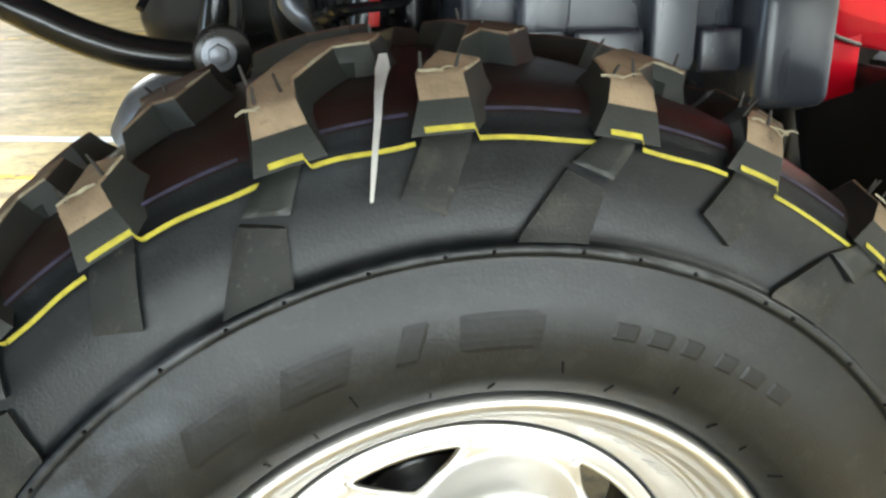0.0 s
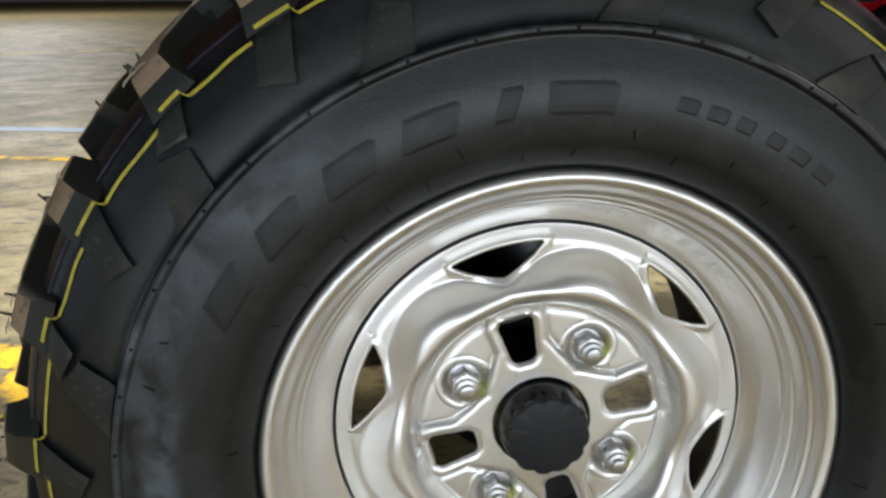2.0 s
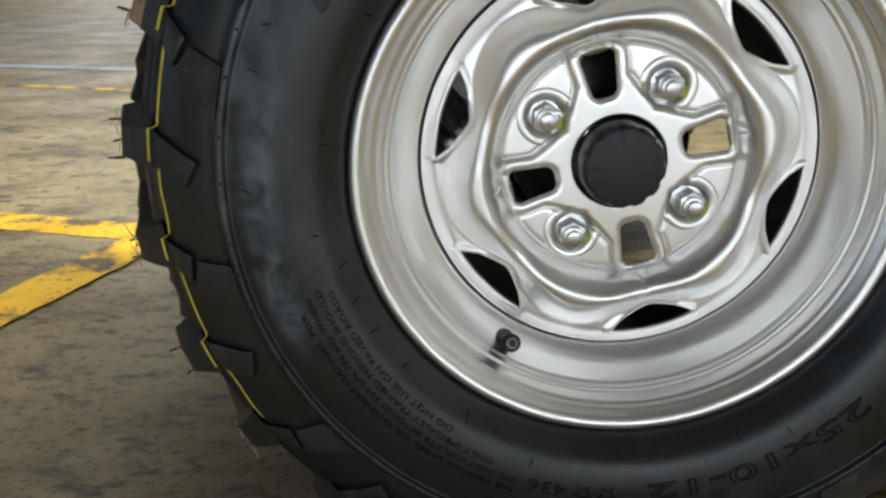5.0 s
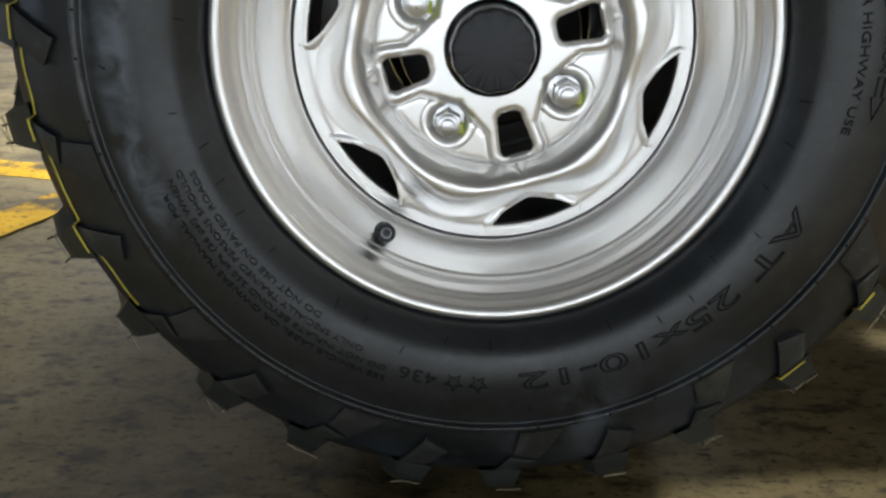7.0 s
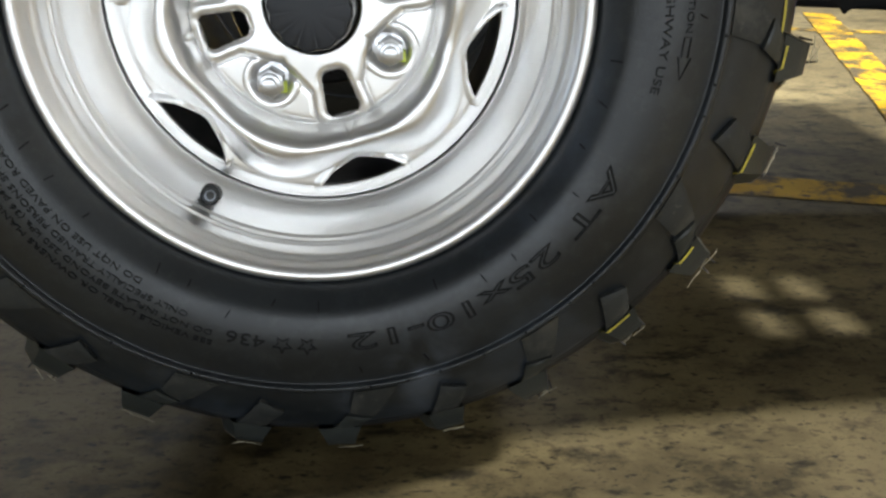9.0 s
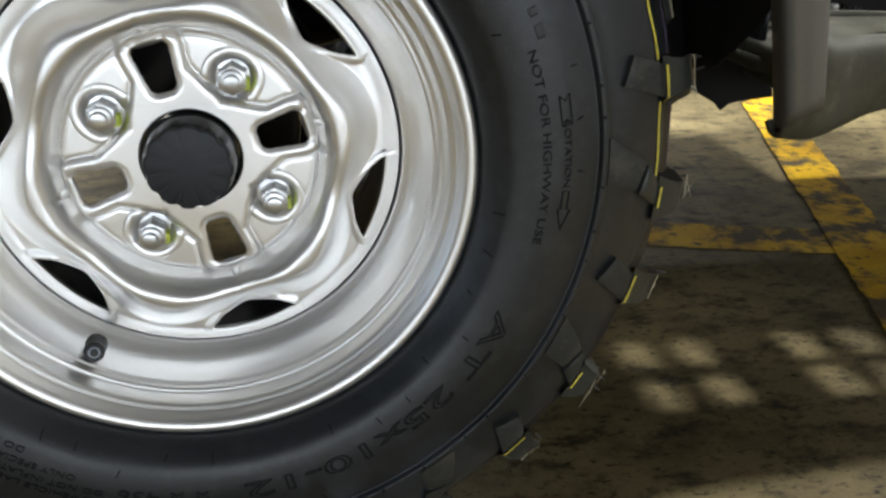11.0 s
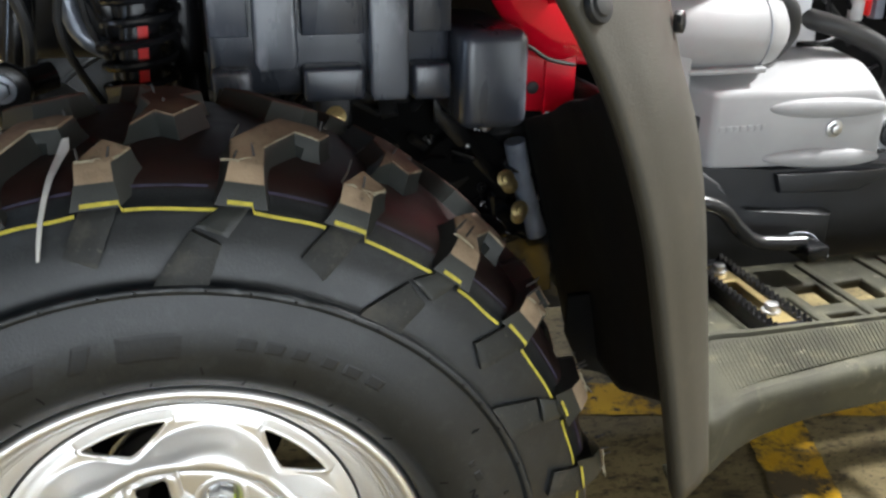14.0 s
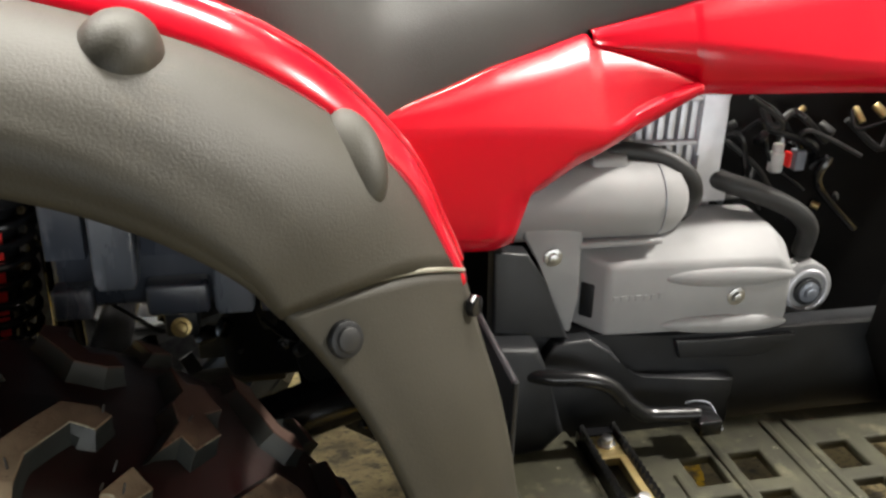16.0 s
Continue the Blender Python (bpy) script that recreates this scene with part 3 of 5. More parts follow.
def ribbon(name, runs, material, parent, width, lift, label, kind=""):
    """Thin flat bands on the tyre: each run is a list of (degrees, r, y), widened along the radius."""
    v, f = [], []
    for run in runs:
        b = len(v)
        for a, r, y in run:
            for s in (-0.5, 0.5):
                rr = r + s * width
                yy = y + s * width * 0.70 - lift
                v.append((rr * math.cos(radians(a)), yy, HUB.z + rr * math.sin(radians(a))))
        f += [(b + 2 * i, b + 2 * i + 1, b + 2 * i + 3, b + 2 * i + 2) for i in range(len(run) - 1)]
    return tagged(plain(name, v, f, material, parent, label, 0), kind=kind)


def arc(a0, a1, r, y, n=7):
    return [(a0 + (a1 - a0) * i / n, r, y) for i in range(n + 1)]


rnd = random.Random(5)


def striped(a):
    """The stripe is left out along the bottom of the tyre."""
    return not -146 < wrapped(a) < -50


for c in [q for q in SHORTS + LONGS if striped(q)]:
    left = 2.1 if c in SHORTS else 0.9
    ribbon("yellow_line", [arc(c + left, c - 1.9, 0.2838, -0.0408, 4)], YELLOW_LINE, tyre, 0.0021, 0.0006, "")
    run = [(c - 1.85 - 0.5 * i / 5, 0.2838 - 0.0047 * math.sin(math.pi / 2 * i / 5), -0.0408 - 0.0014 * math.sin(math.pi * i / 5)) for i in range(6)]
    ribbon("yellow_line", [run], YELLOW_LINE, tyre, 0.0015, 0.0006, "")
for a, b in [(s, l) for s, l in zip(SHORTS, LONGS)] + [(l, s - PAIR) for s, l in zip(SHORTS, LONGS)]:
    if not striped(a - 6) or -52 < wrapped(a - 6) < -4:
        continue
    end = b + (1.2 if b in LONGS else 3.0) + rnd.uniform(-0.2, 0.2)
    wave = rnd.uniform(-0.0006, 0.0006)
    ribbon("yellow_line", [[(a - 2.3 + (end - a + 2.3) * i / 9, 0.2788 + wave * math.sin(0.7 * i) - 0.0004 * math.sin(math.pi * i / 9), -0.0399) for i in range(10)]], YELLOW_LINE, tyre, 0.0017, 0.0006, "")
    ribbon("violet_line", [arc(a - 3.1, b + 3.0, 0.2887, -0.0299)], VIOLET_LINE, tyre, 0.0013, 0.0007, "")

# pale trimmed edges where the blocks left the mould
runs = []
for c in SHORTS + LONGS:
    k = rnd.uniform(0.4, 1.0)
    runs.append([(c + 1.9 - 3.8 * i / 6, 0.3045 + rnd.uniform(-0.0004, 0.0008), -0.0302) for i in range(int(6 * k) + 1)])
ribbon("rubber_flash", runs, FLASH, tyre, 0.0011, 0.0005, "pale trimmed rubber edges", "stuff")


def hairs():
    v, f = [], []
    r = random.Random(11)
    spots = []
    for c in SHORTS:
        spots += [(c - r.uniform(0, 3), -0.022), (c + 1.2, -0.012), (c + 1.9, -0.024), (c - 6, 0.045), (c - 5, 0.07)]
    for c in LONGS:
        spots += [(c - 1.2, -0.02), (c + 0.7, -0.024), (c + 0.6, -0.012), (c + 0.4, -0.001), (c - 9.5, 0.030)]
    for a, y in spots:
        if r.random() < 0.12:
            continue
        a += r.uniform(-0.6, 0.6)
        y += r.uniform(-0.004, 0.004)
        out = Vector((math.cos(radians(a)), 0, math.sin(radians(a))))
        p0 = HUB + out * (top_r(y) - 0.001) + Vector((0, y, 0))
        if p0.z < 0.05:
            continue
        d = (out + Vector((r.uniform(-0.22, 0.22), r.uniform(-0.3, 0.2), r.uniform(-0.22, 0.22)))).normalized()
        bend = Vector((r.uniform(-1, 1), r.uniform(-1, 1), r.uniform(-1, 1))) * 0.0014
        ln = r.uniform(0.0055, 0.0100) * (0.6 if y > 0.0 else 1.0)
        vv, ff = sweep([p0, p0 + d * ln * 0.5 + bend * 0.4, p0 + d * ln + bend], [0.0009, 0.0008, 0.0006], 5)
        f += [tuple(i + len(v) for i in q) for q in ff]
        v += list(vv)
    return v, f


def pale_rims():
    """Thin pale rims along one side of the lug tops."""
    v, f = [], []
    r = random.Random(31)
    jobs = [(c, LONG_SHAPE[2:6]) for c in LONGS] + [(c, SHORT_SHAPE[1:3]) for c in SHORTS] + [(c, MIDDLE_SHAPE[2:4]) for c in SHORTS]
    for c, line in jobs:
        if math.sin(radians(c)) < -0.3:
            continue
        pts = []
        for (a0, y0), (a1, y1) in zip(line, line[1:]):
            pts += [(a0 + (a1 - a0) * i / 6, y0 + (y1 - y0) * i / 6) for i in range(6)]
        pts.append(line[-1])
        first = r.randrange(0, 3)
        last = len(pts) - r.randrange(0, 3)
        run = []
        for a, y in pts[first:last]:
            t = radians(c - a)
            rr = top_r(y) - 0.0004 + r.uniform(-0.0002, 0.0003)
            run.append((rr * math.cos(t), y, HUB.z + rr * math.sin(t)))
        vv, ff = sweep(run, [r.uniform(0.0003, 0.0008) for _ in run], 5)
        f += [tuple(i + len(v) for i in q) for q in ff]
        v += list(vv)
    return v, f


def straws():
    """Straw-like trimmings left at the shoulder of the blocks."""
    v, f = [], []
    r = random.Random(14)
    for c in SHORTS + LONGS:
        for k in range(r.choice((1, 2, 2, 3))):
            a = c + r.uniform(-1.8, 1.5)
            p0 = HUB + Vector((math.cos(radians(a)), 0, math.sin(radians(a)))) * 0.3048 + Vector((0, -0.030, 0))
            if p0.z < 0.014:
                continue
            along = Vector((math.sin(radians(a)), 0, -math.cos(radians(a)))) * r.choice((-1, 1, 1))
            d = (along + Vector((r.uniform(-0.4, 0.4), r.uniform(-0.5, 0.1), r.uniform(-0.4, 0.4)))).normalized() * r.uniform(0.004, 0.009 if p0.z > 0.3 else 0.014)
            if (p0 + d).z < 0.004:
                continue
            vv, ff = sweep([p0, p0 + d * 0.5 + Vector((0, -0.0006, 0.0008)), p0 + d], [0.0004, 0.00035, 0.0002], 5)
            f += [tuple(i + len(v) for i in q) for q in ff]
            v += list(vv)
    return v, f


tagged(plain("moulding_fluff", *hairs(), HAIR, tyre, "short moulding hairs of rubber"), kind="stuff")
tagged(plain("chipped_edge", *pale_rims(), FLASH, tyre, "pale chipped edges of the lug tops"), kind="stuff")
tagged(plain("trimming_fluff", *straws(), FLASH, tyre, "pale straw-like rubber trimmings"), kind="stuff")

# small vent stubs on the sidewall
sv, sf = [], []
for i in range(44):
    a = radians(i * 360 / 44 + rnd.uniform(-1.5, 1.5))
    r0 = rnd.choice((0.176, 0.177, 0.186, 0.222, 0.176))
    ln = rnd.uniform(0.003, 0.006)
    tw = rnd.uniform(-0.01, 0.01)
    p = [(r0 * math.cos(a), side_y(r0) - 0.0004, HUB.z + r0 * math.sin(a)), ((r0 + ln) * math.cos(a + tw), side_y(r0 + ln) - 0.0006, HUB.z + (r0 + ln) * math.sin(a + tw))]
    vv, ff = sweep(p, [0.0005, 0.0004], 5)
    sf += [tuple(k + len(sv) for k in q) for q in ff]
    sv += list(vv)
for i in range(52):
    a = radians(i * 360 / 52 + rnd.uniform(-2, 2))
    vv, ff = sweep([(0.238 * math.cos(a), -0.060, HUB.z + 0.238 * math.sin(a)), (0.238 * math.cos(a), -0.0622, HUB.z + 0.238 * math.sin(a))], [0.0011, 0.0007], 6)
    sf += [tuple(k + len(sv) for k in q) for q in ff]
    sv += list(vv)
tagged(plain("vent_texture", sv, sf, LETTER, tyre, "tiny moulding stubs"), kind="stuff")

# white plastic tag hanging over the shoulder
tag = [(100.5, 0.2605, -0.0500), (99.9, 0.269, -0.0470), (99.2, 0.279, -0.0413), (98.5, 0.2875, -0.0330), (97.9, 0.2945, -0.0200), (97.3, 0.2985, -0.006), (96.8, 0.3015, 0.006), (96.5, 0.3065, 0.012)]
tv, tf = [], []
for i, (a, r, y) in enumerate(tag):
    w = (0.15, 0.22, 0.26, 0.28, 0.34, 0.46, 0.60, 0.34)[i]
    for s in (-1, 1):
        for k in (0.0, 0.0012):
            rr = r + 0.0018 + k * 0.5
            tv.append((rr * math.cos(radians(a + s * w)), y - 0.0022 - k, HUB.z + rr * math.sin(radians(a + s * w))))
for i in range(len(tag) - 1):
    b = 4 * i
    tf += [(b + 1, b + 3, b + 7, b + 5), (b, b + 1, b + 5, b + 4), (b + 3, b + 2, b + 6, b + 7), (b + 2, b, b + 4, b + 6)]
plain("tag_strip", tv, tf, WHITE_TAG, tyre, "thin white plastic strip")

# lettering on the sidewall
ring_text("size_marking", "AT 25x10-12", 0.0115, -24.8, 0.1965, side_y, LETTER, tyre, "outlined raised tyre size letters", end=-84.6, outline=0.0004)
ring_text("road_marking", "NOT FOR HIGHWAY USE", 0.0050, 21.0, 0.2005, side_y, LETTER, tyre, "small raised letters", end=-11.5)
ring_text("code_marking", "436", 0.0085, -99.5, 0.1985, side_y, LETTER, tyre, "small raised code", end=-106.5)
for words, a0, a1, r in (("SEE VEHICLE LABEL OR OWNERS MANUAL FOR", -108.5, -158, 0.2085), ("DO NOT INFLATE BEYOND 250 kPa (36 psi) WHEN", -109.0, -160, 0.2015), ("ONLY SPECIALLY TRAINED PERSONS SHOULD", -114.0, -161, 0.1945), ("DO NOT USE ON PAVED ROADS", -124.0, -160, 0.1875)):
    ring_text("warning_marking", words, 0.0036, a0, r, side_y, LETTER, tyre, "small raised warning letters", end=a1)


def star(centre):
    v, f = [], []
    base = []
    for i in range(10):
        q = 0.0062 if i % 2 == 0 else 0.0026
        base.append((q * math.sin(math.pi * i / 5), q * math.cos(math.pi * i / 5)))
    for x, y in base:
        r, a = 0.2030 + y, radians(centre) - x / 0.203
        v.append((r * math.cos(a), side_y(r) - 0.0004, HUB.z + r * math.sin(a)))
    v.append(v[0])
    return sweep(v, 0.0006, 5, False)


for c in (-92.0, -96.4):
    plain("star_marking", *star(c), LETTER, tyre, "small raised star")


def bar_shape(a0, a1, r0, r1, lean, name="maker_mark"):
    """A plain raised bar in place of a maker's letter."""
    v, n = [], 7
    for i in range(n):
        for j in range(n):
            u, w = i / (n - 1), j / (n - 1)
            a, r = radians(a0 + (a1 - a0) * u + lean * w), r0 + (r1 - r0) * w
            edge = 0.0 if i in (0, n - 1) or j in (0, n - 1) else 0.0004
            v.append((r * math.cos(a), side_y(r) + 0.0001 - edge, HUB.z + r * math.sin(a)))
    return plain(name, v, [f[::-1] for f in grid_faces(n, n)], OUTLINE, tyre, "plain raised bar of a worn marking", 0)


for a0, a1, ln in ((153, 143.5, -2.6), (140.5, 132, -2.6), (128.5, 119.5, -2.6), (116.5, 107.5, -2.6), (102.7, 99.4, -2.4), (95.2, 84.6, -0.5)):
    bar_shape(a0, a1, 0.1965, 0.2150, ln)
for a0, a1 in ((77, 73.5), (72.5, 69), (68, 65), (63, 60), (59, 55.5), (54.5, 51)):
    bar_shape(a0, a1, 0.2035, 0.2120, -0.3, "small_mark")
for a0, a1 in ((27, 25.5), (24.5, 22)):
    bar_shape(a0, a1, 0.2080, 0.2140, 0, "small_mark")

# turning-direction mark: a word between an arrow's tail and head
ring_text("turn_marking", "ROTATION", 0.0040, 9.0, 0.2135, side_y, LETTER, tyre, "small raised letters", end=-1.5)
for corners in (((13.0, 0.2125), (8.2, 0.2125), (9.2, 0.2155), (8.2, 0.2185), (13.0, 0.2185), (12.0, 0.2155)), ((-2.2, 0.2135), (-5.2, 0.2135), (-5.2, 0.2115), (-8.6, 0.2155), (-5.2, 0.2195), (-5.2, 0.2175), (-2.2, 0.2175))):
    line = [(r * math.cos(radians(a)), side_y(r) - 0.0003, HUB.z + r * math.sin(radians(a))) for a, r in corners + corners[:1]]
    plain("arrow_marking", *sweep(line, 0.0005, 5, False), LETTER, tyre, "raised outline of an arrow")

# ---- the wheel: rim ----
RIM = bez([(0.1655, -0.0345), (0.1674, -0.0395), (0.1666, -0.0440), (0.1630, -0.0459), (0.1592, -0.0442), (0.1565, -0.0405), (0.1548, -0.0380), (0.1515, -0.0355), (0.1500, -0.0300), (0.1492, -0.0262), (0.1470, -0.0248), (0.1455, -0.0215),
           (0.1440, -0.0203), (0.1432, -0.0170), (0.1410, -0.0110), (0.1380, -0.0055), (0.1330, 0.0000), (0.1285, 0.0035), (0.1272, 0.0060)], 4)


def rim_y(r):
    o = np.argsort(RIM[:, 0])
    return float(np.interp(r, RIM[o, 0], RIM[o, 1]))


v, f = lathe(RIM, 192)
rim = plain("rim", v, f, STEEL, wheel, "brushed silver steel rim", 40)
v, f = lathe([(0.1272, 0.0055), (0.1262, 0.0085), (0.1246, 0.0065)], 128)
plain("seam_ring", v, f, SEAM, rim, "dark weld seam")
v, f = lathe([(0.1285, 0.006), (0.1280, 0.03), (0.122, 0.05), (0.122, 0.09), (0.145, 0.12), (0.150, 0.158), (0.162, 0.164), (0.166, 0.160)], 96)
plain("barrel", v, f, SEAM, rim, "dull inner barrel")

LUGS = [59.64 + 90 * k for k in range(4)]
WINDOWS = [14.9 + 90 * k for k in range(4)]
SLOTS = [104.2 + 60 * k for k in range(6)]


def rot(X, Z, deg):
    """Coordinates along and across the ray at an angle."""
    c, s = math.cos(radians(deg)), math.sin(radians(deg))
    return X * c + Z * s, -X * s + Z * c


def window_field(X, Z):
    """Distance to the nearest of the four windows round the hub; negative inside."""
    F = np.full_like(X, 1.0)
    for w in WINDOWS:
        p, q = rot(X, Z, w)
        hw = 0.0094 + (p - 0.042) * 0.140
        dx, dy = np.abs(p - 0.0552) - (0.0155 - 0.0058), np.abs(q) - (hw - 0.0058)
        d = np.hypot(np.maximum(dx, 0), np.maximum(dy, 0)) + np.minimum(np.maximum(dx, dy), 0) - 0.0058
        F = np.minimum(F, np.where(p > 0, d, 1))
    return F


def hole_field(X, Z):
    """Distance to the nearest opening of the disc; negative inside."""
    r = np.hypot(X, Z)
    F = np.minimum(r - 0.0300, window_field(X, Z))
    for w in SLOTS:
        p, q = rot(X, Z, w)
        rin = 0.1150 - 0.0178 * np.clip(1 - np.abs((q - 0.0012) / 0.0268) ** 1.45, -0.3, 1)
        d = np.maximum(rin - r, r - 0.1158) * 0.8
        d = np.where(np.abs(q) < 0.031, d, np.hypot(np.abs(q) - 0.0268, r - 0.115))
        F = np.minimum(F, np.where(p > 0, d, 1))
    return F


def disc_y(X, Z, F):
    r, t = np.hypot(X, Z), np.degrees(np.arctan2(Z, X))
    wave = np.cos(np.radians(6 * (t - SLOTS[0])))
    edge = 0.0985 - 0.0060 * wave
    outer = 0.0030 + 0.004 * step(0.114, 0.126, r)
    y = -0.0120 + (outer + 0.0120) * step(edge - 0.013, edge + 0.011, r)
    W = np.maximum(window_field(X, Z), 0)
    pad = np.full_like(X, -1.0)
    for a in LUGS:
        p, q = rot(X, Z, a)
        pad = np.where(p > 0, np.maximum(pad, np.minimum(W - 0.0056, 0.9 * (p - 0.0402 - 0.34 * np.abs(q)))), pad)
    plate = 0.0020 + 0.0030 * step(-0.0005, 0.0016, pad) + 0.0070 * np.exp(-(pad / 0.0016) ** 2)
    for a in LUGS:
        near = np.hypot(X - 0.055 * math.cos(radians(a)), Z - 0.055 * math.sin(radians(a)))
        plate += 0.0062 * step(0.0150, 0.0112, near) - 0.0009 * np.exp(-((near - 0.0158) / 0.0011) ** 2)
    plate = plate + 0.0016 * np.exp(-(W / 0.0012) ** 2)
    plate = plate + 0.0075 * np.exp(-((r - 0.0790) / 0.0042) ** 2) + 0.003 * step(0.0715, 0.0745, r)
    y = plate + (y - plate) * step(0.0735, 0.0900, r)
    slot = step(0.083, 0.090, r)
    y = y - 0.0017 * np.exp(-((F - 0.0004) / 0.0028) ** 2) * slot
    return y


def disc():
    nr, nt = 134, 720
    rr, tt = np.linspace(0.0295, 0.1250, nr), np.linspace(0, 2 * np.pi, nt, endpoint=False)
    T, Q = np.meshgrid(tt, rr, indexing="ij")
    X, Z = Q * np.cos(T), Q * np.sin(T)
    for _ in range(2):
        e = 1e-5
        F = hole_field(X, Z)
        gx, gz = (hole_field(X + e, Z) - F) / e, (hole_field(X, Z + e) - F) / e
        g2 = np.maximum(gx ** 2 + gz ** 2, 0.05)
        near = np.abs(F) < 0.00055
        X, Z = np.where(near, X - F * gx / g2, X), np.where(near, Z - F * gz / g2, Z)
    F = hole_field(X, Z)
    Y = disc_y(X, Z, np.maximum(F, 0))
    v = np.stack([X, Y, HUB.z + Z], -1).reshape(-1, 3)
    Ff = F.reshape(-1)
    keep = []
    for q in grid_faces(nt, nr, wrap_u=True):
        if sum(Ff[i] for i in q) / 4 > 0.00012:
            keep.append(q[::-1])
    used = sorted({i for q in keep for i in q})
    index = {i: k for k, i in enumerate(used)}
    return v[used], [tuple(index[i] for i in q) for q in keep]


v, f = disc()
ob = plain("wheel_disc", v, [q[::-1] for q in f], STEEL, rim, "pressed silver disc with cut-out openings", 50)
md = ob.modifiers.new("thickness", "SOLIDIFY")
md.thickness, md.offset = 0.0034, -1

# nuts, cap, valve
for k, a in enumerate(LUGS):
    x, z = 0.055 * math.cos(radians(a)), HUB.z + 0.055 * math.sin(radians(a))
    nut = part("wheel_nut", joined(drum_bm((x, 0.0095, z), (0, 1, 0), 0.0118, 0.005, 0.0012, 24), drum_bm((x, 0.0010, z), (0, 1, 0), 0.0092, 0.015, 0.0012, 6), drum_bm((x, -0.0075, z), (0, 1, 0), 0.0070, 0.005, 0.0012, 20)), ZINC, rim, "bright zinc-plated wheel nut")
    part("stud", drum_bm((x, -0.0108, z), (0, 1, 0), 0.0047, 0.006, 0.0008, 16), ZINC, nut)
    part("paint_mark", box_bm((x + 0.0042, -0.0035, z - 0.0065), (x + 0.0098, 0.0042, z + 0.0005), 0.0009, 2), MARK, nut, "yellow-green check mark")


def cap_ring(prof, n=120):
    """A turned body with a scalloped edge, as (r, y, depth of the scallops)."""
    out = []
    for i in range(n):
        a = 2 * math.pi * i / n
        nick = (0.0, 0.35, 0.8, 1.0, 0.8, 0.35, 0.0, 0.0, 0.0, 0.0)[i % 10]
        out += [((r - nick * d) * math.cos(a), y, HUB.z + (r - nick * d) * math.sin(a)) for r, y, d in prof]
    return out, grid_faces(n, len(prof), wrap_u=True)


cap = plain("hub_cap", *cap_ring([(0.0292, 0.012, 0), (0.0284, 0.0, 0), (0.0272, -0.008, 0.0006), (0.0262, -0.0150, 0.0012), (0.0256, -0.0172, 0.0016), (0.0236, -0.0180, 0.001)]), FRAME, rim, "glossy black ribbed plastic hub cap", 40)
plain("cap_face", *cap_ring([(0.0252, -0.0168, 0.0016), (0.0254, -0.0192, 0.0016), (0.0246, -0.0203, 0.0013), (0.0236, -0.0206, 0.0006), (0.0, -0.0200, 0)]), CAPFACE, cap, "flat satin blue-black cap face", 40)
vd = Vector((math.cos(radians(-120.4)), 0, math.sin(radians(-120.4))))
p0, p1 = HUB + vd * 0.1405 + Vector((0, -0.004, 0)), HUB + vd * 0.1322 + Vector((0, -0.0265, 0))
line = [p0 + (p1 - p0) * k for k in (0, 0.3, 0.55, 0.6, 0.62, 0.95, 1.0)]
v, f = sweep(line, [0.0075, 0.006, 0.0052, 0.0050, 0.0062, 0.0062, 0.0050], 20)
valve = plain("valve_stem", v, f, BLACK, rim, "black rubber tyre valve with cap")
part("valve_rim", drum_bm(p1 + (p1 - p0).normalized() * 0.0001, p1 - p0, 0.0036, 0.0012, 0.0003, 18), GREYLEAD, valve, "dull grey valve mouth")
part("valve_hole", drum_bm(p1 + (p1 - p0).normalized() * 0.0003, p1 - p0, 0.0026, 0.0014, 0.0003, 14), HOSE, valve)
ring_text("rim_marking", "12X7.0  AT  HM  01  12  12  A203", 0.0050, 83.3, 0.1366, rim_y, STAMP, rim, "pale stamped rim size letters", end=41.2, depth=0.0002, spacing=1.25)

far = copy_thing(wheel, pose(0, 0.89, 0, 0, 0, 180))
far["label"] = "black knobbly tyre on the quad bike's far side"


# ---- the quad bike ----
quad = thing("quad_bike", (0.5, 0.53, 0), "red quad bike with grey plastic wings and black seat", "quad bike")


def loft(name, rows, material, parent, label="", thick=0.003, angle=40, n=6, side=-1):
    """A sheet through rows of points, smoothed both ways."""
    fine = [bez(r, n) for r in rows]
    cols = [bez([row[j] for row in fine], n) for j in range(len(fine[0]))]
    nv = len(cols[0])
    v = [p for c in cols for p in c]
    ob = plain(name, v, grid_faces(len(cols), nv), material, parent, label, angle)
    if thick:
        md = ob.modifiers.new("thickness", "SOLIDIFY")
        md.thickness, md.offset = thick, side
    return ob


def wing_rows(low, top, band, lips, out):
    """Cross-sections of the wing from its inner lip, over the rounded crease, to its upper edge."""
    rows = []
    for (x, z), (ex, ez, ey), b, yl in zip(low, top, band, lips):
        c = np.array((x + b * 0.12, yl - 0.005, z + b))
        e = np.array((ex, ey, ez))
        m = (c + e) / 2 + np.array((0.008, -0.006, 0.011)) * out
        m1, m2 = c * 0.72 + e * 0.28 + np.array((0.006, -0.005, 0.008)) * out, c * 0.28 + e * 0.72 + np.array((0.006, -0.005, 0.009)) * out
        lo = np.array((x, yl + b * 0.10, z))
        k = np.array((0, 0.10 * b, -0.02 * b))
        rows.append([(x + 0.014, yl + 0.034, z + 0.014), (x + 0.003, yl + 0.012, z + 0.003), tuple(lo + np.array((0, 0, 0.001))), tuple(lo * 0.6 + c * 0.4), tuple(lo * 0.25 + c * 0.75 + k * 0.4), tuple(c * 0.93 + m1 * 0.07 + k), tuple(c * 0.60 + m1 * 0.40 + k * 0.3), tuple(m1), tuple(m), tuple(m2), tuple(e)])
    return rows


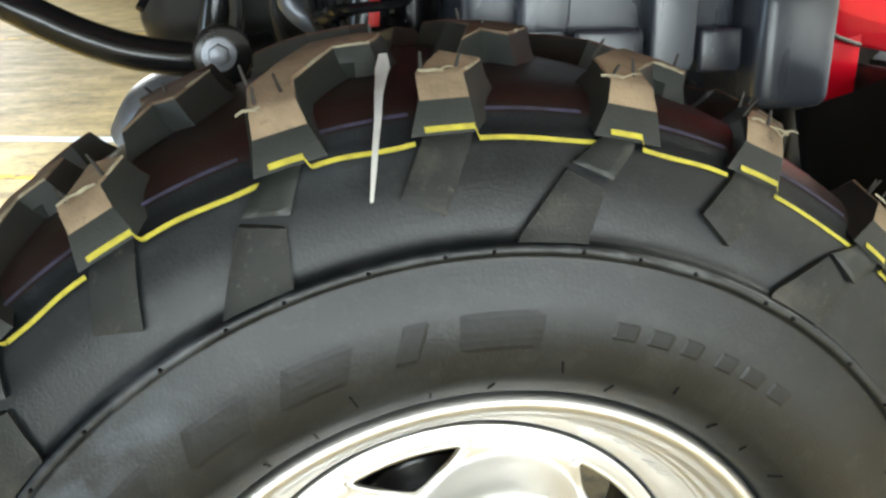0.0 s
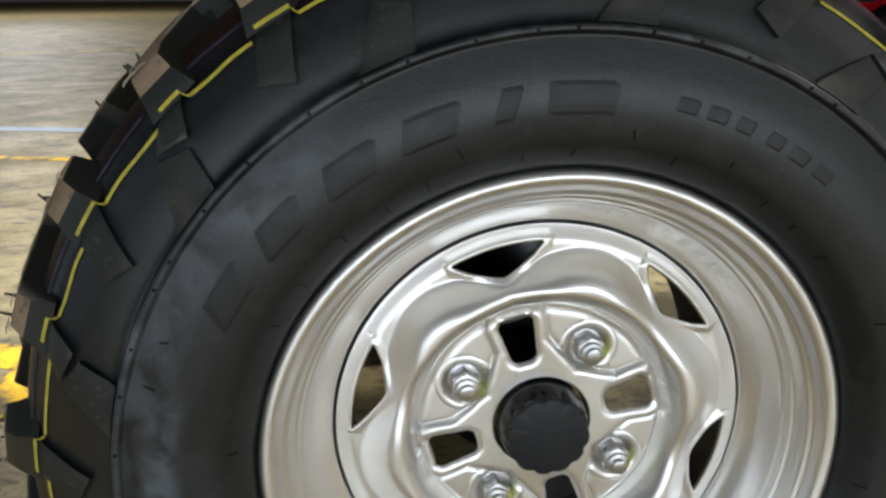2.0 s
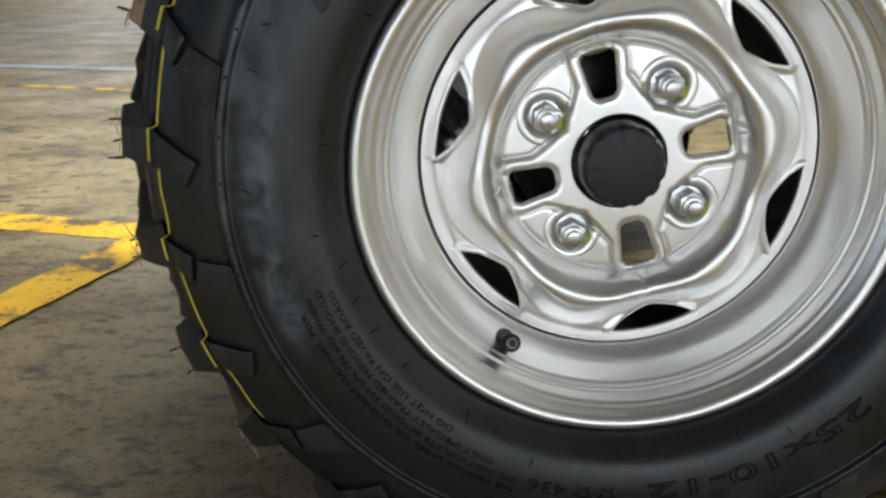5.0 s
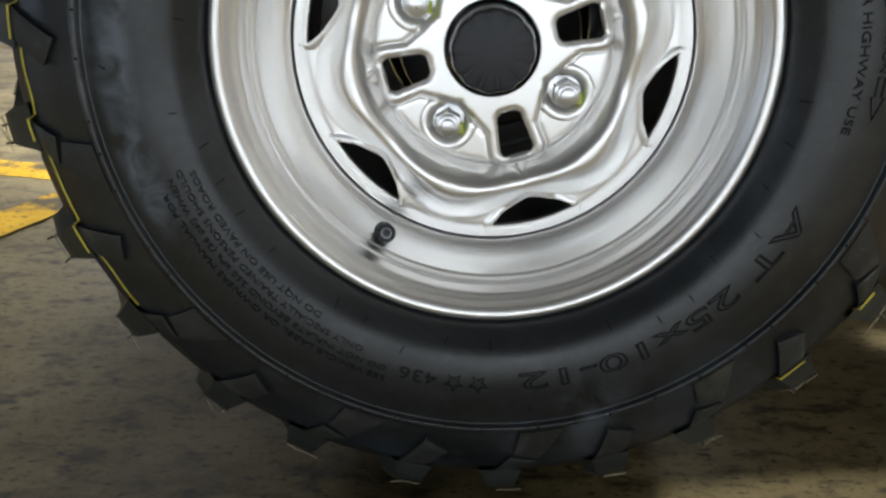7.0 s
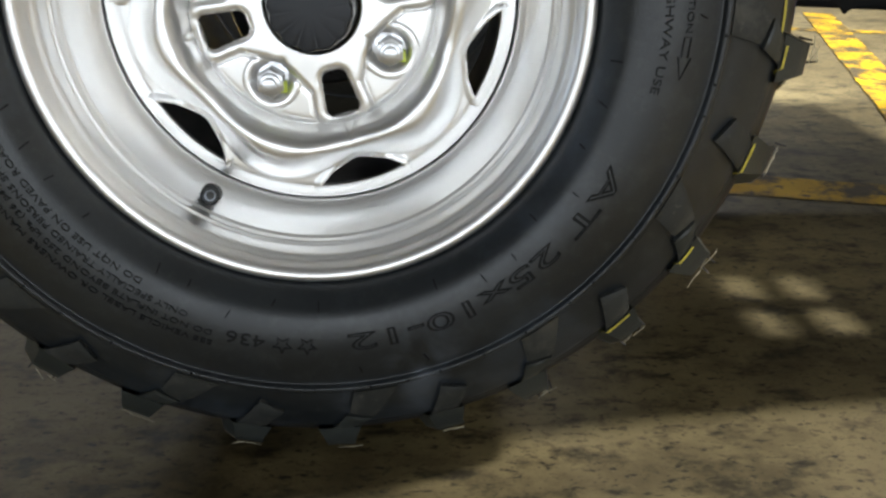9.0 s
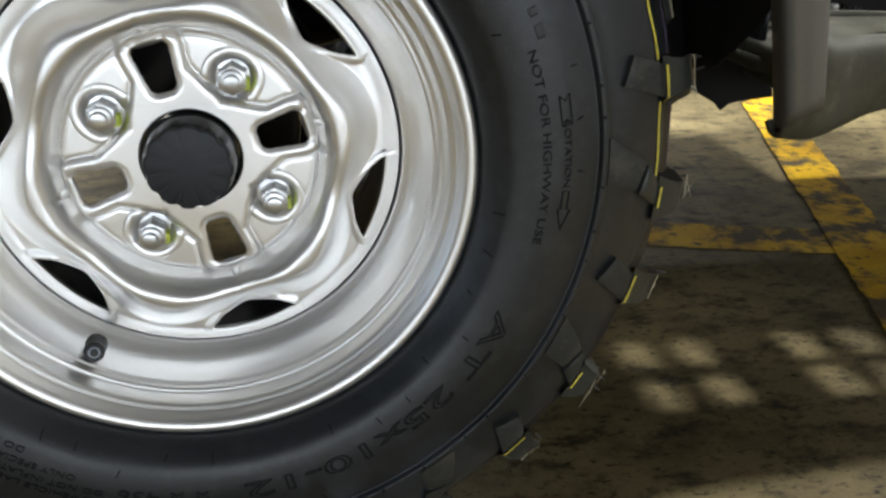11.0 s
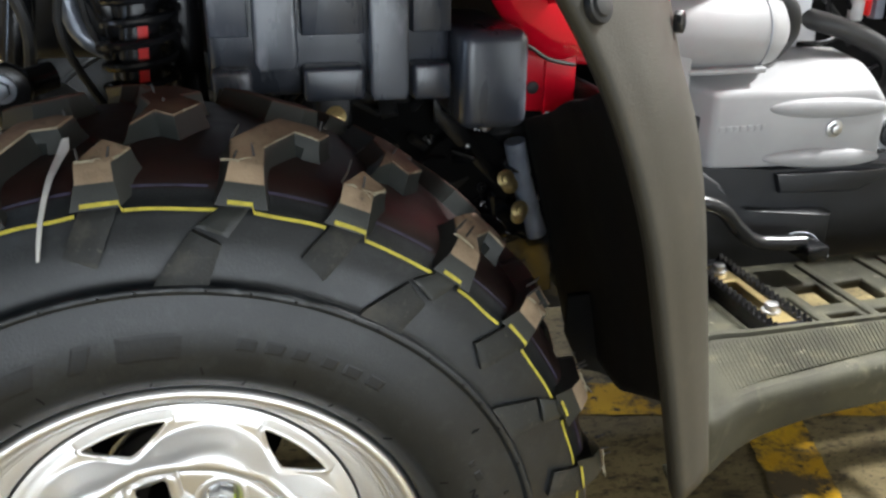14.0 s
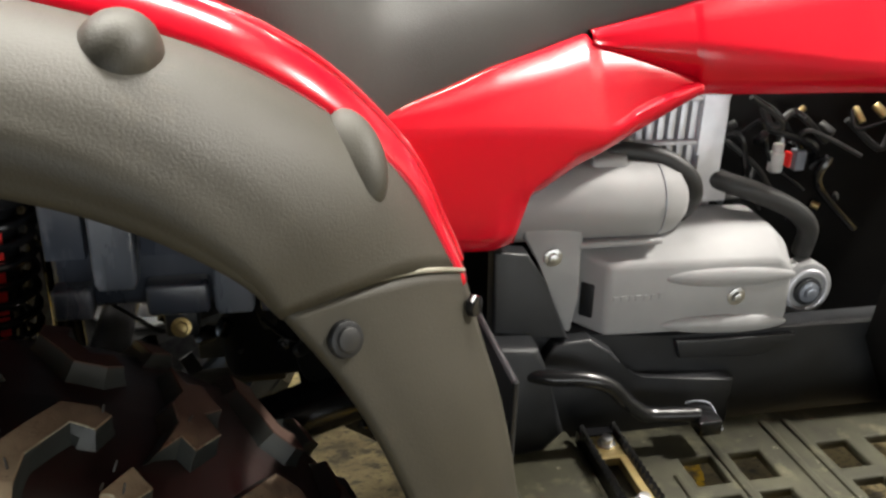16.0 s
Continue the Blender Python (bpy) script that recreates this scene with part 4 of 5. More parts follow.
LOW_U = [(-0.38, 0.64), (-0.29, 0.745), (-0.15, 0.800), (0.0, 0.8165), (0.096, 0.7965), (0.158, 0.7725), (0.205, 0.7405), (0.227, 0.714)]
TOP_U = [(-0.46, 0.76, 0.03), (-0.34, 0.84, 0.03), (-0.17, 0.873, 0.03), (0.0, 0.882, 0.03), (0.152, 0.851, 0.034), (0.235, 0.8160, 0.037), (0.301, 0.7620, 0.040), (0.339, 0.6940, 0.034)]
LOW_L = [(0.226, 0.716), (0.257, 0.669), (0.283, 0.618), (0.309, 0.547), (0.329, 0.462), (0.345, 0.390), (0.356, 0.335)]
TOP_L = [(0.343, 0.692, 0.034), (0.356, 0.645, 0.029), (0.369, 0.601, 0.020), (0.381, 0.540, 0.014), (0.388, 0.480, 0.009), (0.395, 0.400, 0.002), (0.395, 0.334, -0.012)]
wing = loft("rear_wing", wing_rows(LOW_U, TOP_U, (0.030, 0.030, 0.030, 0.029, 0.027, 0.022, 0.014, 0.004), (-0.080, -0.080, -0.079, -0.076, -0.0685, -0.063, -0.057, -0.050), 1.0), FENDER, quad, "textured dark grey plastic wing", 0.0035)
lower = loft("wing_leg", wing_rows(LOW_L, TOP_L, (0.004, 0.004, 0.003, 0.003, 0.003, 0.003, 0.003), (-0.047,) + (-0.045,) * 6, 0.75), FENDER, quad, "textured dark grey plastic wing leg", 0.0035)


def bump(name, centre, size, turn, mat, parent):
    bm = bmesh.new()
    bmesh.ops.create_uvsphere(bm, u_segments=32, v_segments=20, radius=1, matrix=Matrix.Translation(centre) @ Euler([radians(a) for a in turn]).to_matrix().to_4x4() @ Matrix.Diagonal((*size, 1)))
    return part(name, bm, mat, parent)


bump("moulded_bump", (0.152, -0.004, 0.8415), (0.0225, 0.030, 0.026), (0, 20, 0), FENDER, wing)
bump("moulded_bump", (0.272, 0.017, 0.777), (0.019, 0.017, 0.034), (-42, -14, 0), FENDER, wing)
lip = [np.array(q) + np.array((0.0015, -0.0034, 0.0036)) for q in wing_rows(LOW_L[:1], TOP_L[:1], (0.004,), (-0.047,), 0.75)[0][2:]]
v, f = sweep(bez(lip, 5), list(np.linspace(0.0028, 0.0016, 5 * (len(lip) - 1) + 1)), 10)
plain("leg_lip", v, f, SCUFF, lower, "pale scuffed upper lip")
# bolts of the wing leg
bolt = part("wing_bolt", drum_bm((0.2590, -0.0477, 0.6953), (0.48, -0.82, 0.31), 0.0108, 0.006, 0.0015, 28), BLACK, lower, "black round washer bolt")
part("bolt_head", drum_bm((0.2603, -0.0500, 0.6962), (0.48, -0.82, 0.31), 0.0074, 0.005, 0.002, 28), HOSE, bolt)
clip = part("wing_clip", drum_bm((0.3505, 0.0215, 0.6735), (0.7, -0.65, 0.1), 0.0075, 0.006, 0.001, 8), FRAME, lower, "black push clip")

# red edging over the wing, rolled over into the top
strip = []
for x, z, y in TOP_U[:-1] + [(0.331, 0.710, 0.037), (0.343, 0.686, 0.034)]:
    u = np.array((x, y, z))
    k = float(np.interp(x, [-0.46, 0.10, 0.24, 0.345], [1.0, 1.0, 0.8, 0.18]))
    nx = float(np.interp(x, [-0.3, 0.0, 0.2, 0.345], [-0.3, 0.0, 0.45, 0.9]))
    d = np.array((nx, 0.0, 1.0 - 0.5 * abs(nx)))
    strip.append([tuple(u + np.array((0, -0.004, -0.002))), tuple(u + d * 0.006 * k + np.array((0, -0.004, 0))), tuple(u + d * 0.017 * k + np.array((0, 0.006, 0))), tuple(u + d * 0.024 * k + np.array((0, 0.022, 0))), tuple(u + d * 0.024 * k + np.array((0.004, 0.05, -0.002))), tuple(u + d * 0.010 * k + np.array((0.006, float(np.interp(x, [0.14, 0.24], [0.18, 0.24])), float(np.interp(x, [0.14, 0.24], [-0.03, -0.035])))))])
loft("rear_cowl", strip, RED, quad, "glossy red plastic edging", 0.003)


def panel_y(x):
    return 0.30 + 0.33 * (x - 0.47)


def folded_panel(name, xs, low, fold, top, parent, label, back=((0, 0), (2, 0)), knee=None, plane=None):
    """A body panel in vertical strips: lower edge, fold and upper edge are lines of (x, z)."""
    v = []
    for x in xs:
        zb, zc, zt = (float(np.interp(x, [p[0] for p in ln], [p[1] for p in ln])) for ln in (low, fold, top))
        zc = min(max(zc, zb + 0.002), zt - 0.002)
        y0 = panel_y(min(x, 0.684)) + max(0.0, x - 0.684) * 0.03 + float(np.interp(x, [p[0] for p in back], [p[1] for p in back]))
        base, tilt = (zc, 0.58) if plane is None else (float(np.interp(x, [p[0] for p in plane], [p[n] for p in plane])) for n in (1, 2))
        lean = lambda z: tilt * max(0.0, z - base)
        k = min(0.019, (zc - zb) * 0.5)
        q = min(0.006, (zt - zc) * 0.3)
        for z, dy in ((zb + 0.0005, 0.020), (zb, 0.75 * k), (zb + k * 0.12, 0.58 * k), (zb + k * 0.88, 0.04 * k), (zb + k, 0.0), (zb * 0.7 + zc * 0.3 + k * 0.5, -0.0005), ((zb + zc) / 2 + k * 0.2, -0.0010), (zc - k * 0.4, -0.0004), (zc, 0.0006), (zc + q * 0.5, lean(zc + q * 0.5)), (zc + q, lean(zc + q)), ((zc + zt) / 2, lean((zc + zt) / 2) - 0.001), (zt - 0.002, lean(zt - 0.002)), (zt, lean(zt) + 0.003), (zt - 0.001, lean(zt) + 0.012)):
            roll = max(0.0, min(x, 0.49) - knee[0]) * 0.45 * min(1.0, max(0.0, (knee[1] + 0.021 - z) / 0.03)) if knee else 0.0
            v.append((x, y0 + dy + roll, z))
    ob = plain(name, v, [f[::-1] for f in grid_faces(len(xs), 15)], RED, parent, label, 60)
    md = ob.modifiers.new("thickness", "SOLIDIFY")
    md.thickness, md.offset = 0.0025, -1
    return ob


folded_panel("side_cover", list(np.linspace(0.272, 0.690, 96)),
             [(0.272, 0.7265), (0.2866, 0.6872), (0.2997, 0.658), (0.3162, 0.6351), (0.323, 0.626), (0.3567, 0.605), (0.3718, 0.6005), (0.3958, 0.595), (0.4333, 0.588), (0.4628, 0.5845), (0.4730, 0.5850), (0.4790, 0.6275), (0.4840, 0.6340), (0.4950, 0.6412), (0.5207, 0.6540), (0.5465, 0.6665), (0.5840, 0.6830), (0.6200, 0.6975), (0.6570, 0.7125), (0.690, 0.7255)],
             [(0.272, 0.733), (0.3157, 0.7284), (0.3914, 0.7195), (0.4386, 0.7148), (0.5087, 0.7060), (0.566, 0.6960), (0.590, 0.7030), (0.6064, 0.7099), (0.657, 0.7256), (0.690, 0.7335)],
             [(0.272, 0.7375), (0.3327, 0.7411), (0.3834, 0.7514), (0.4384, 0.765), (0.4975, 0.7748), (0.5530, 0.7860), (0.5655, 0.7758), (0.6267, 0.7562), (0.690, 0.7350)], quad, "glossy red plastic side cover", knee=(0.445, 0.624),
             plane=((0.272, 0.733, 0.58), (0.3157, 0.7284, 0.58), (0.3914, 0.7195, 0.58), (0.4386, 0.7148, 0.58), (0.5087, 0.7060, 0.58), (0.566, 0.6960, 0.56), (0.62, 0.690, 0.43), (0.690, 0.690, 0.25)))
folded_panel("tank_cover", sorted(list(np.linspace(0.5600, 0.6915, 36)) + list(np.linspace(0.6935, 1.35, 40))),
             [(0.5600, 0.7805), (0.5675, 0.7775), (0.6275, 0.7580), (0.6905, 0.7365), (0.6935, 0.7210), (0.808, 0.7180), (0.92, 0.7170), (1.10, 0.708), (1.35, 0.688)],
             [(0.5600, 0.7805), (0.574, 0.7790), (0.622, 0.7770), (0.679, 0.7760), (0.76, 0.767), (0.86, 0.755), (1.35, 0.712)],
             [(0.5600, 0.7890), (0.60, 0.7960), (0.66, 0.8080), (0.70, 0.8180), (0.91, 0.878), (1.35, 0.94)], quad, "glossy red plastic tank cover", ((0.560, 0.045), (0.627, 0.0275), (0.690, 0.0095), (0.71, 0.009)))
inner = part("inner_cover", slab_bm([(0.318, 0.640), (0.392, 0.606), (0.392, 0.546), (0.318, 0.553)], 0.2790, 0.284, 0.001), RED, quad, "red plastic lower wing skirt")
part("skirt_screw", drum_bm((0.3475, 0.2785, 0.5735), (0, 1, 0), 0.0062, 0.003, 0.001, 20), BLACK, inner, "black screw head")
part("skirt_rib", box_bm((0.3585, 0.2768, 0.547), (0.3605, 0.280, 0.604), 0.0008, 1), RED, inner)
tube("seam_edge", [(0.316, 0.2515, 0.6335), (0.3235, 0.2535, 0.6235), (0.340, 0.259, 0.6135), (0.357, 0.2645, 0.603), (0.388, 0.275, 0.5945)], 0.0019, HOSE, inner, "dark rubber seam", 4, 8)

# seat
SEAT_LINE = [(-0.35, 0.845, 0.0), (-0.1, 0.845, 0.0), (0.15, 0.838, 0.0), (0.235, 0.808, 0.012), (0.285, 0.745, 0.060), (0.335, 0.722, 0.112), (0.42, 0.738, 0.162), (0.55, 0.766, 0.236), (0.70, 0.815, 0.262)]
rows = []
for x, z, o in SEAT_LINE:
    rows.append([(x, 0.40 + o * 0.3, z - 0.06), (x, 0.205 + o, z - 0.05), (x, 0.158 + o, z - 0.015), (x, 0.152 + o, z + 0.04), (x, 0.178 + o, z + 0.10), (x, 0.25 + o, z + 0.14), (x, 0.53 + o * 0.3, z + 0.15)])
loft("seat", rows, SEAT, quad, "dark grey textured vinyl seat", 0.0)

# inner mud flap behind the wing leg
rows = []
for z, x0, xb, zb in ((0.645, 0.270, 0.340, 0.542), (0.570, 0.300, 0.364, 0.452), (0.517, 0.317, 0.378, 0.398), (0.453, 0.331, 0.390, 0.345), (0.412, 0.338, 0.399, 0.308)):
    drop = float(np.interp(z, [0.412, 0.645], [0.072, 0.042]))
    rows.append([(x0 + 0.006, -0.034, z), (x0 + 0.018, 0.010, z - drop * 0.35), (x0 + 0.028, 0.055, z - drop * 0.7), (x0 + 0.036, 0.100, z - drop), ((x0 + 0.036 + xb) / 2 + 0.004, 0.185, (z - drop + zb) / 2), (xb, 0.280, zb)])
flap = loft("mud_flap", rows, FLAPBLACK, quad, "flat black plastic mud flap", 0.003)
part("flap_web", slab_bm([(0.352, 0.400), (0.420, 0.400), (0.430, 0.36), (0.470, 0.315), (0.472, 0.300), (0.440, 0.2965), (0.432, 0.296), (0.426, 0.289), (0.419, 0.297), (0.390, 0.3115), (0.371, 0.318), (0.352, 0.36)], 0.168, 0.173, 0.001), FLAPBLACK, flap, "flat black plastic web")

# Hidden plate added to stop lamp light reaching the floor behind the flap.
part("light_leak_plate", box_bm((0.398, 0.073, 0.36), (0.404, 0.33, 0.578), 0.002, 1), BLACK, quad, "hidden black plate that blocks lamp light")

# ---- foot well ----
# First and third boxes are added plugs against lamp light leaking through.
well = part("foot_well", joined(
    box_bm((0.392, 0.060, 0.345), (0.46, 0.315, 0.357), 0.004), box_bm((0.44, 0.085, 0.318), (0.555, 0.345, 0.340), 0.008), box_bm((0.394, 0.012, 0.352), (0.452, 0.10, 0.366), 0.004)), WELL, quad, "dusty dark plastic foot well")
# deck with square holes
XS = [0.545, 0.667, 0.706, 0.728, 0.768, 0.843, 0.884, 0.909, 0.951, 0.977, 1.019, 1.043, 1.085, 1.10]
YS = [0.080, 0.147, 0.194, 0.214, 0.263, 0.330]
bm = bmesh.new()
gv = [[bm.verts.new((x, y, 0.330)) for y in YS] for x in XS]
for i in range(len(XS) - 1):
    for j in range(len(YS) - 1):
        if i % 2 == 1 and j % 2 == 1:
            continue
        bm.faces.new((gv[i][j], gv[i + 1][j], gv[i + 1][j + 1], gv[i][j + 1]))
deck = part("deck", bm, WELL, well, "dusty plastic deck with square drain holes")
md = deck.modifiers.new("thickness", "SOLIDIFY")
md.thickness, md.offset = 0.014, -1
md = deck.modifiers.new("soft", "BEVEL")
md.width, md.segments, md.limit_method = 0.003, 2, "ANGLE"
for x0, x1, y0, y1 in ((0.7115, 0.7225, 0.10, 0.312), (0.646, 0.656, 0.10, 0.235), (0.796, 0.806, 0.10, 0.312), (0.826, 0.835, 0.10, 0.312)):
    part("deck_ridge", box_bm((x0, y0, 0.326), (x1, y1, 0.3335), 0.0025, 2), WELL, well)
# outer edge of the well: a rounded rail with a grip pad on top
rows = []
for x, yo, zb, zt in ((0.370, -0.026, 0.322, 0.387), (0.388, -0.025, 0.320, 0.385), (0.405, -0.018, 0.320, 0.381), (0.428, -0.006, 0.323, 0.381), (0.458, 0.004, 0.329, 0.380), (0.505, 0.012, 0.333, 0.379), (0.560, 0.020, 0.332, 0.379), (0.70, 0.036, 0.326, 0.379), (0.90, 0.052, 0.322, 0.379), (1.15, 0.06, 0.320, 0.379)):
    yi = float(np.interp(x, [0.362, 0.395, 0.44], [yo + 0.024, yo + 0.04, 0.094]))
    rows.append([(x, yi + 0.006, 0.318 if x > 0.43 else zt - 0.03), (x, yi, zt - 0.004), (x, yi - 0.004, zt), (x, yo + 0.018, zt), (x, yo + 0.006, zt - 0.002), (x, yo, zt - 0.010), (x, yo + 0.001, (zt + zb) / 2 - 0.003), (x, yo + 0.006, zb + 0.001), (x, min(yo + 0.02, yi), zb - 0.002), (x, min(0.07, yi), zb + 0.004)])
rail = loft("well_rail", rows, WELL, well, "scuffed grey plastic outer rail", 0.003)
gv, gf = [], []
for i in range(172):
    x0 = 0.402 + i * 0.0042
    yo = float(np.interp(x0, [0.402, 0.428, 0.458, 0.505, 0.56, 0.70, 0.90, 1.15], [-0.016, -0.008, 0.002, 0.010, 0.018, 0.036, 0.052, 0.06])) + 0.017
    for a, b in (((x0, yo), (x0 + 0.022, 0.086)),):
        vv, ff = sweep([(a[0], a[1], 0.3798), (a[0] * 0.5 + b[0] * 0.5, a[1] * 0.5 + b[1] * 0.5, 0.3800), (b[0], b[1], 0.3796)], 0.0013, 5)
        gf += [tuple(k + len(gv) for k in q) for q in ff]
        gv += list(vv)
tagged(plain("grip_texture", gv, gf, WELL, rail, "fine slanted grip ribs"), kind="stuff")

# foot peg with teeth
peg = part("foot_peg", joined(box_bm((0.557, 0.132, 0.336), (0.564, 0.304, 0.356), 0.0012, 1), box_bm((0.596, 0.132, 0.336), (0.603, 0.304, 0.356), 0.0012, 1), box_bm((0.556, 0.290, 0.336), (0.603, 0.304, 0.355), 0.0012, 1), box_bm((0.556, 0.132, 0.336), (0.603, 0.146, 0.356), 0.0012, 1)), FRAME, quad, "black steel foot peg with toothed edges")
part("peg_plate", joined(box_bm((0.5652, 0.248, 0.342), (0.5955, 0.289, 0.3535), 0.001, 1), box_bm((0.5652, 0.147, 0.342), (0.5955, 0.182, 0.3535), 0.001, 1), box_bm((0.5855, 0.182, 0.342), (0.5955, 0.248, 0.3535), 0.001, 1)), BRASS, peg, "dull brassy plate")
for y in (0.272, 0.172):
    part("peg_bolt", joined(drum_bm((0.580, y, 0.3550), (0, 0, 1), 0.010, 0.003, 0.0008, 24), drum_bm((0.580, y, 0.3600), (0, 0, 1), 0.0070, 0.008, 0.002, 20)), ZINC, peg, "bright domed bolt")
for x in (0.5605, 0.5995):
    pv, pf = [], []
    for i in range(19):
        y = 0.137 + i * 0.0090
        b = len(pv)
        pv += [(x - 0.0033, y - 0.0034, 0.3552), (x + 0.0033, y - 0.0034, 0.3552), (x + 0.0033, y + 0.0034, 0.3552), (x - 0.0033, y + 0.0034, 0.3552), (x - 0.0018, y, 0.3628), (x + 0.0018, y, 0.3628)]
        pf += [(b, b + 1, b + 5, b + 4), (b + 2, b + 3, b + 4, b + 5), (b + 1, b + 2, b + 5), (b + 3, b, b + 4)]
    plain("toothed_edge", pv, pf, FRAME, peg, "saw-like edge", 0)

# brake pedal
pedal = tube("brake_pedal", [(0.47, 0.31, 0.440), (0.51, 0.285, 0.440), (0.546, 0.28, 0.438), (0.579, 0.28, 0.426), (0.602, 0.28, 0.403), (0.626, 0.28, 0.384), (0.655, 0.28, 0.379), (0.692, 0.28, 0.376)], 0.0092, FRAME, quad, "bent black steel brake pedal", 8, 16)
pad = part("pedal_pad", box_bm((0.688, 0.262, 0.356), (0.716, 0.305, 0.376), 0.003, 2), FRAME, pedal, "black steel pedal pad")
tube("pad_rim", [(0.687, 0.300, 0.378), (0.700, 0.300, 0.3795), (0.715, 0.296, 0.377), (0.718, 0.280, 0.370), (0.717, 0.264, 0.362)], 0.0011, GREYLEAD, pad, "worn toothed steel rim")

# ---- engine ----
# Black sheet added as a backdrop; stands in for the shade behind the engine.
engine = part("engine_backdrop", slab_bm([(0.40, 0.74), (0.66, 0.745), (0.95, 0.76), (1.40, 0.78), (1.45, 0.22), (0.48, 0.25)], 0.53, 0.62, 0.01), FLAPBLACK, quad, "flat matt black backdrop for the shaded engine bay")


def hull_bm(points, bevel, seg=3):
    """A convex casting through its corners, with rounded edges."""
    bm = bmesh.new()
    for q in points:
        bm.verts.new(q)
    bmesh.ops.convex_hull(bm, input=bm.verts[:])
    bmesh.ops.delete(bm, geom=[q for q in bm.verts if not q.link_faces], context="VERTS")
    bmesh.ops.dissolve_limit(bm, angle_limit=0.06, verts=bm.verts[:], edges=bm.edges[:])
    sharp = [e for e in bm.edges if len(e.link_faces) == 2 and e.calc_face_angle(0) > 0.15]
    bmesh.ops.bevel(bm, geom=sharp, offset=bevel, segments=seg, profile=0.5, affect="EDGES", clamp_overlap=True)
    return bm


cover_front = [(0.592, 0.340, 0.541), (0.806, 0.340, 0.535), (0.824, 0.340, 0.520), (0.826, 0.340, 0.458), (0.818, 0.340, 0.444), (0.594, 0.340, 0.451)]
cover_back = [(0.558, 0.376, 0.554), (0.812, 0.384, 0.562), (0.838, 0.384, 0.538), (0.836, 0.384, 0.452), (0.558, 0.376, 0.457), (0.558, 0.46, 0.560), (0.66, 0.43, 0.575), (0.80, 0.43, 0.573), (0.842, 0.46, 0.535), (0.835, 0.46, 0.446), (0.558, 0.46, 0.457)]
cover = part("drive_cover", hull_bm(cover_front + cover_back, 0.0075, 4), SILVER, quad, "satin silver engine side cover")
bump("cover_rib", (0.745, 0.342, 0.5175), (0.084, 0.010, 0.0125), (0, 2, 0), SILVER, cover)
bump("cover_rib", (0.745, 0.342, 0.4565), (0.084, 0.010, 0.0125), (0, 3, 0), SILVER, cover)
slot_bm = box_bm((-0.0092, -0.0022, 0.470), (0.0092, 0.010, 0.514), 0.003, 2)
slot_bm.transform(Matrix.Translation((0.5765, 0.3585, 0)) @ Matrix.Rotation(radians(-45), 4, "Z"))
part("cover_slot", slot_bm, BLACK, cover, "black vent slot")
bars = [(0.600, 0.006), (0.609, 0.007), (0.619, 0.005), (0.627, 0.007), (0.637, 0.006), (0.646, 0.007), (0.655, 0.005)]
for x, w in bars:
    part("maker_mark", box_bm((x, 0.3393, 0.496), (x + w, 0.3415, 0.5025), 0.0004, 1), SILVER, cover)


def hex_bolt(where, axis, r, mat, parent, name="bolt", label="bright flanged bolt"):
    w = Vector(where)
    a = Vector(axis).normalized()
    return part(name, joined(drum_bm(w, a, r * 1.6, 0.003, 0.0008, 28), drum_bm(w + a * 0.003, a, r, 0.007, 0.0014, 6)), mat, parent, label)


hex_bolt((0.754, 0.339, 0.492), (0, -1, 0), 0.0068, ZINC, cover)
shell_line = [(0.470, 0.388, 0.606), (0.480, 0.388, 0.606), (0.56, 0.388, 0.604), (0.655, 0.388, 0.602), (0.660, 0.388, 0.602), (0.676, 0.388, 0.601), (0.688, 0.388, 0.600), (0.694, 0.388, 0.600)]
v, f = sweep(shell_line, [0.040, 0.0455, 0.0455, 0.0455, 0.0435, 0.039, 0.026, 0.012], 40)
duct = plain("air_duct", v, f, SILVER, quad, "satin silver round air duct")
part("duct_bracket", slab_bm([(0.490, 0.600), (0.560, 0.580), (0.560, 0.500), (0.555, 0.456), (0.545, 0.462), (0.512, 0.545), (0.492, 0.578)], 0.347, 0.357, 0.003, 2), SILVER, duct, "flat silver bracket")
part("duct_flange", box_bm((0.556, 0.3455, 0.5610), (0.655, 0.362, 0.5680), 0.0025, 3), SILVER, duct, "silver moulded flange")
v, f = sweep([(0.6515, 0.388 + 0.0452 * math.cos(a), 0.602 + 0.0452 * math.sin(a)) for a in np.linspace(0, 2 * math.pi, 49)], 0.0011, 6, False)
plain("duct_seam", v, f, GREYLEAD, duct, "thin dark seam")
hex_bolt((0.526, 0.345, 0.554), (0, -1, 0), 0.0065, ZINC, duct)
part("duct_boss", slab_bm([(0.566, 0.630), (0.574, 0.655), (0.614, 0.657), (0.620, 0.630)], 0.372, 0.415, 0.006, 3), SILVER, duct, "silver moulded boss")

# cylinder with fins
cyl = part("cylinder", box_bm((0.64, 0.445, 0.56), (0.765, 0.60, 0.73), 0.006), ALLOY, quad, "bare cast alloy cylinder")
part("cylinder_column", slab_bm([(0.722, 0.712), (0.757, 0.712), (0.752, 0.690), (0.752, 0.615), (0.768, 0.608), (0.770, 0.580), (0.728, 0.580), (0.728, 0.606), (0.722, 0.64)], 0.420, 0.46, 0.003, 2), ALLOY, cyl, "cast alloy corner column")
for i in range(6):
    x = 0.645 + i * 0.0135
    part("fin", box_bm((x, 0.428, 0.590), (x + 0.0095, 0.46, 0.704), 0.002, 2), ALLOY, cyl)
for z in (0.652, 0.704):
    part("fin", box_bm((0.642, 0.421, z), (0.722, 0.46, z + 0.006), 0.0012, 1), ALLOY, cyl)
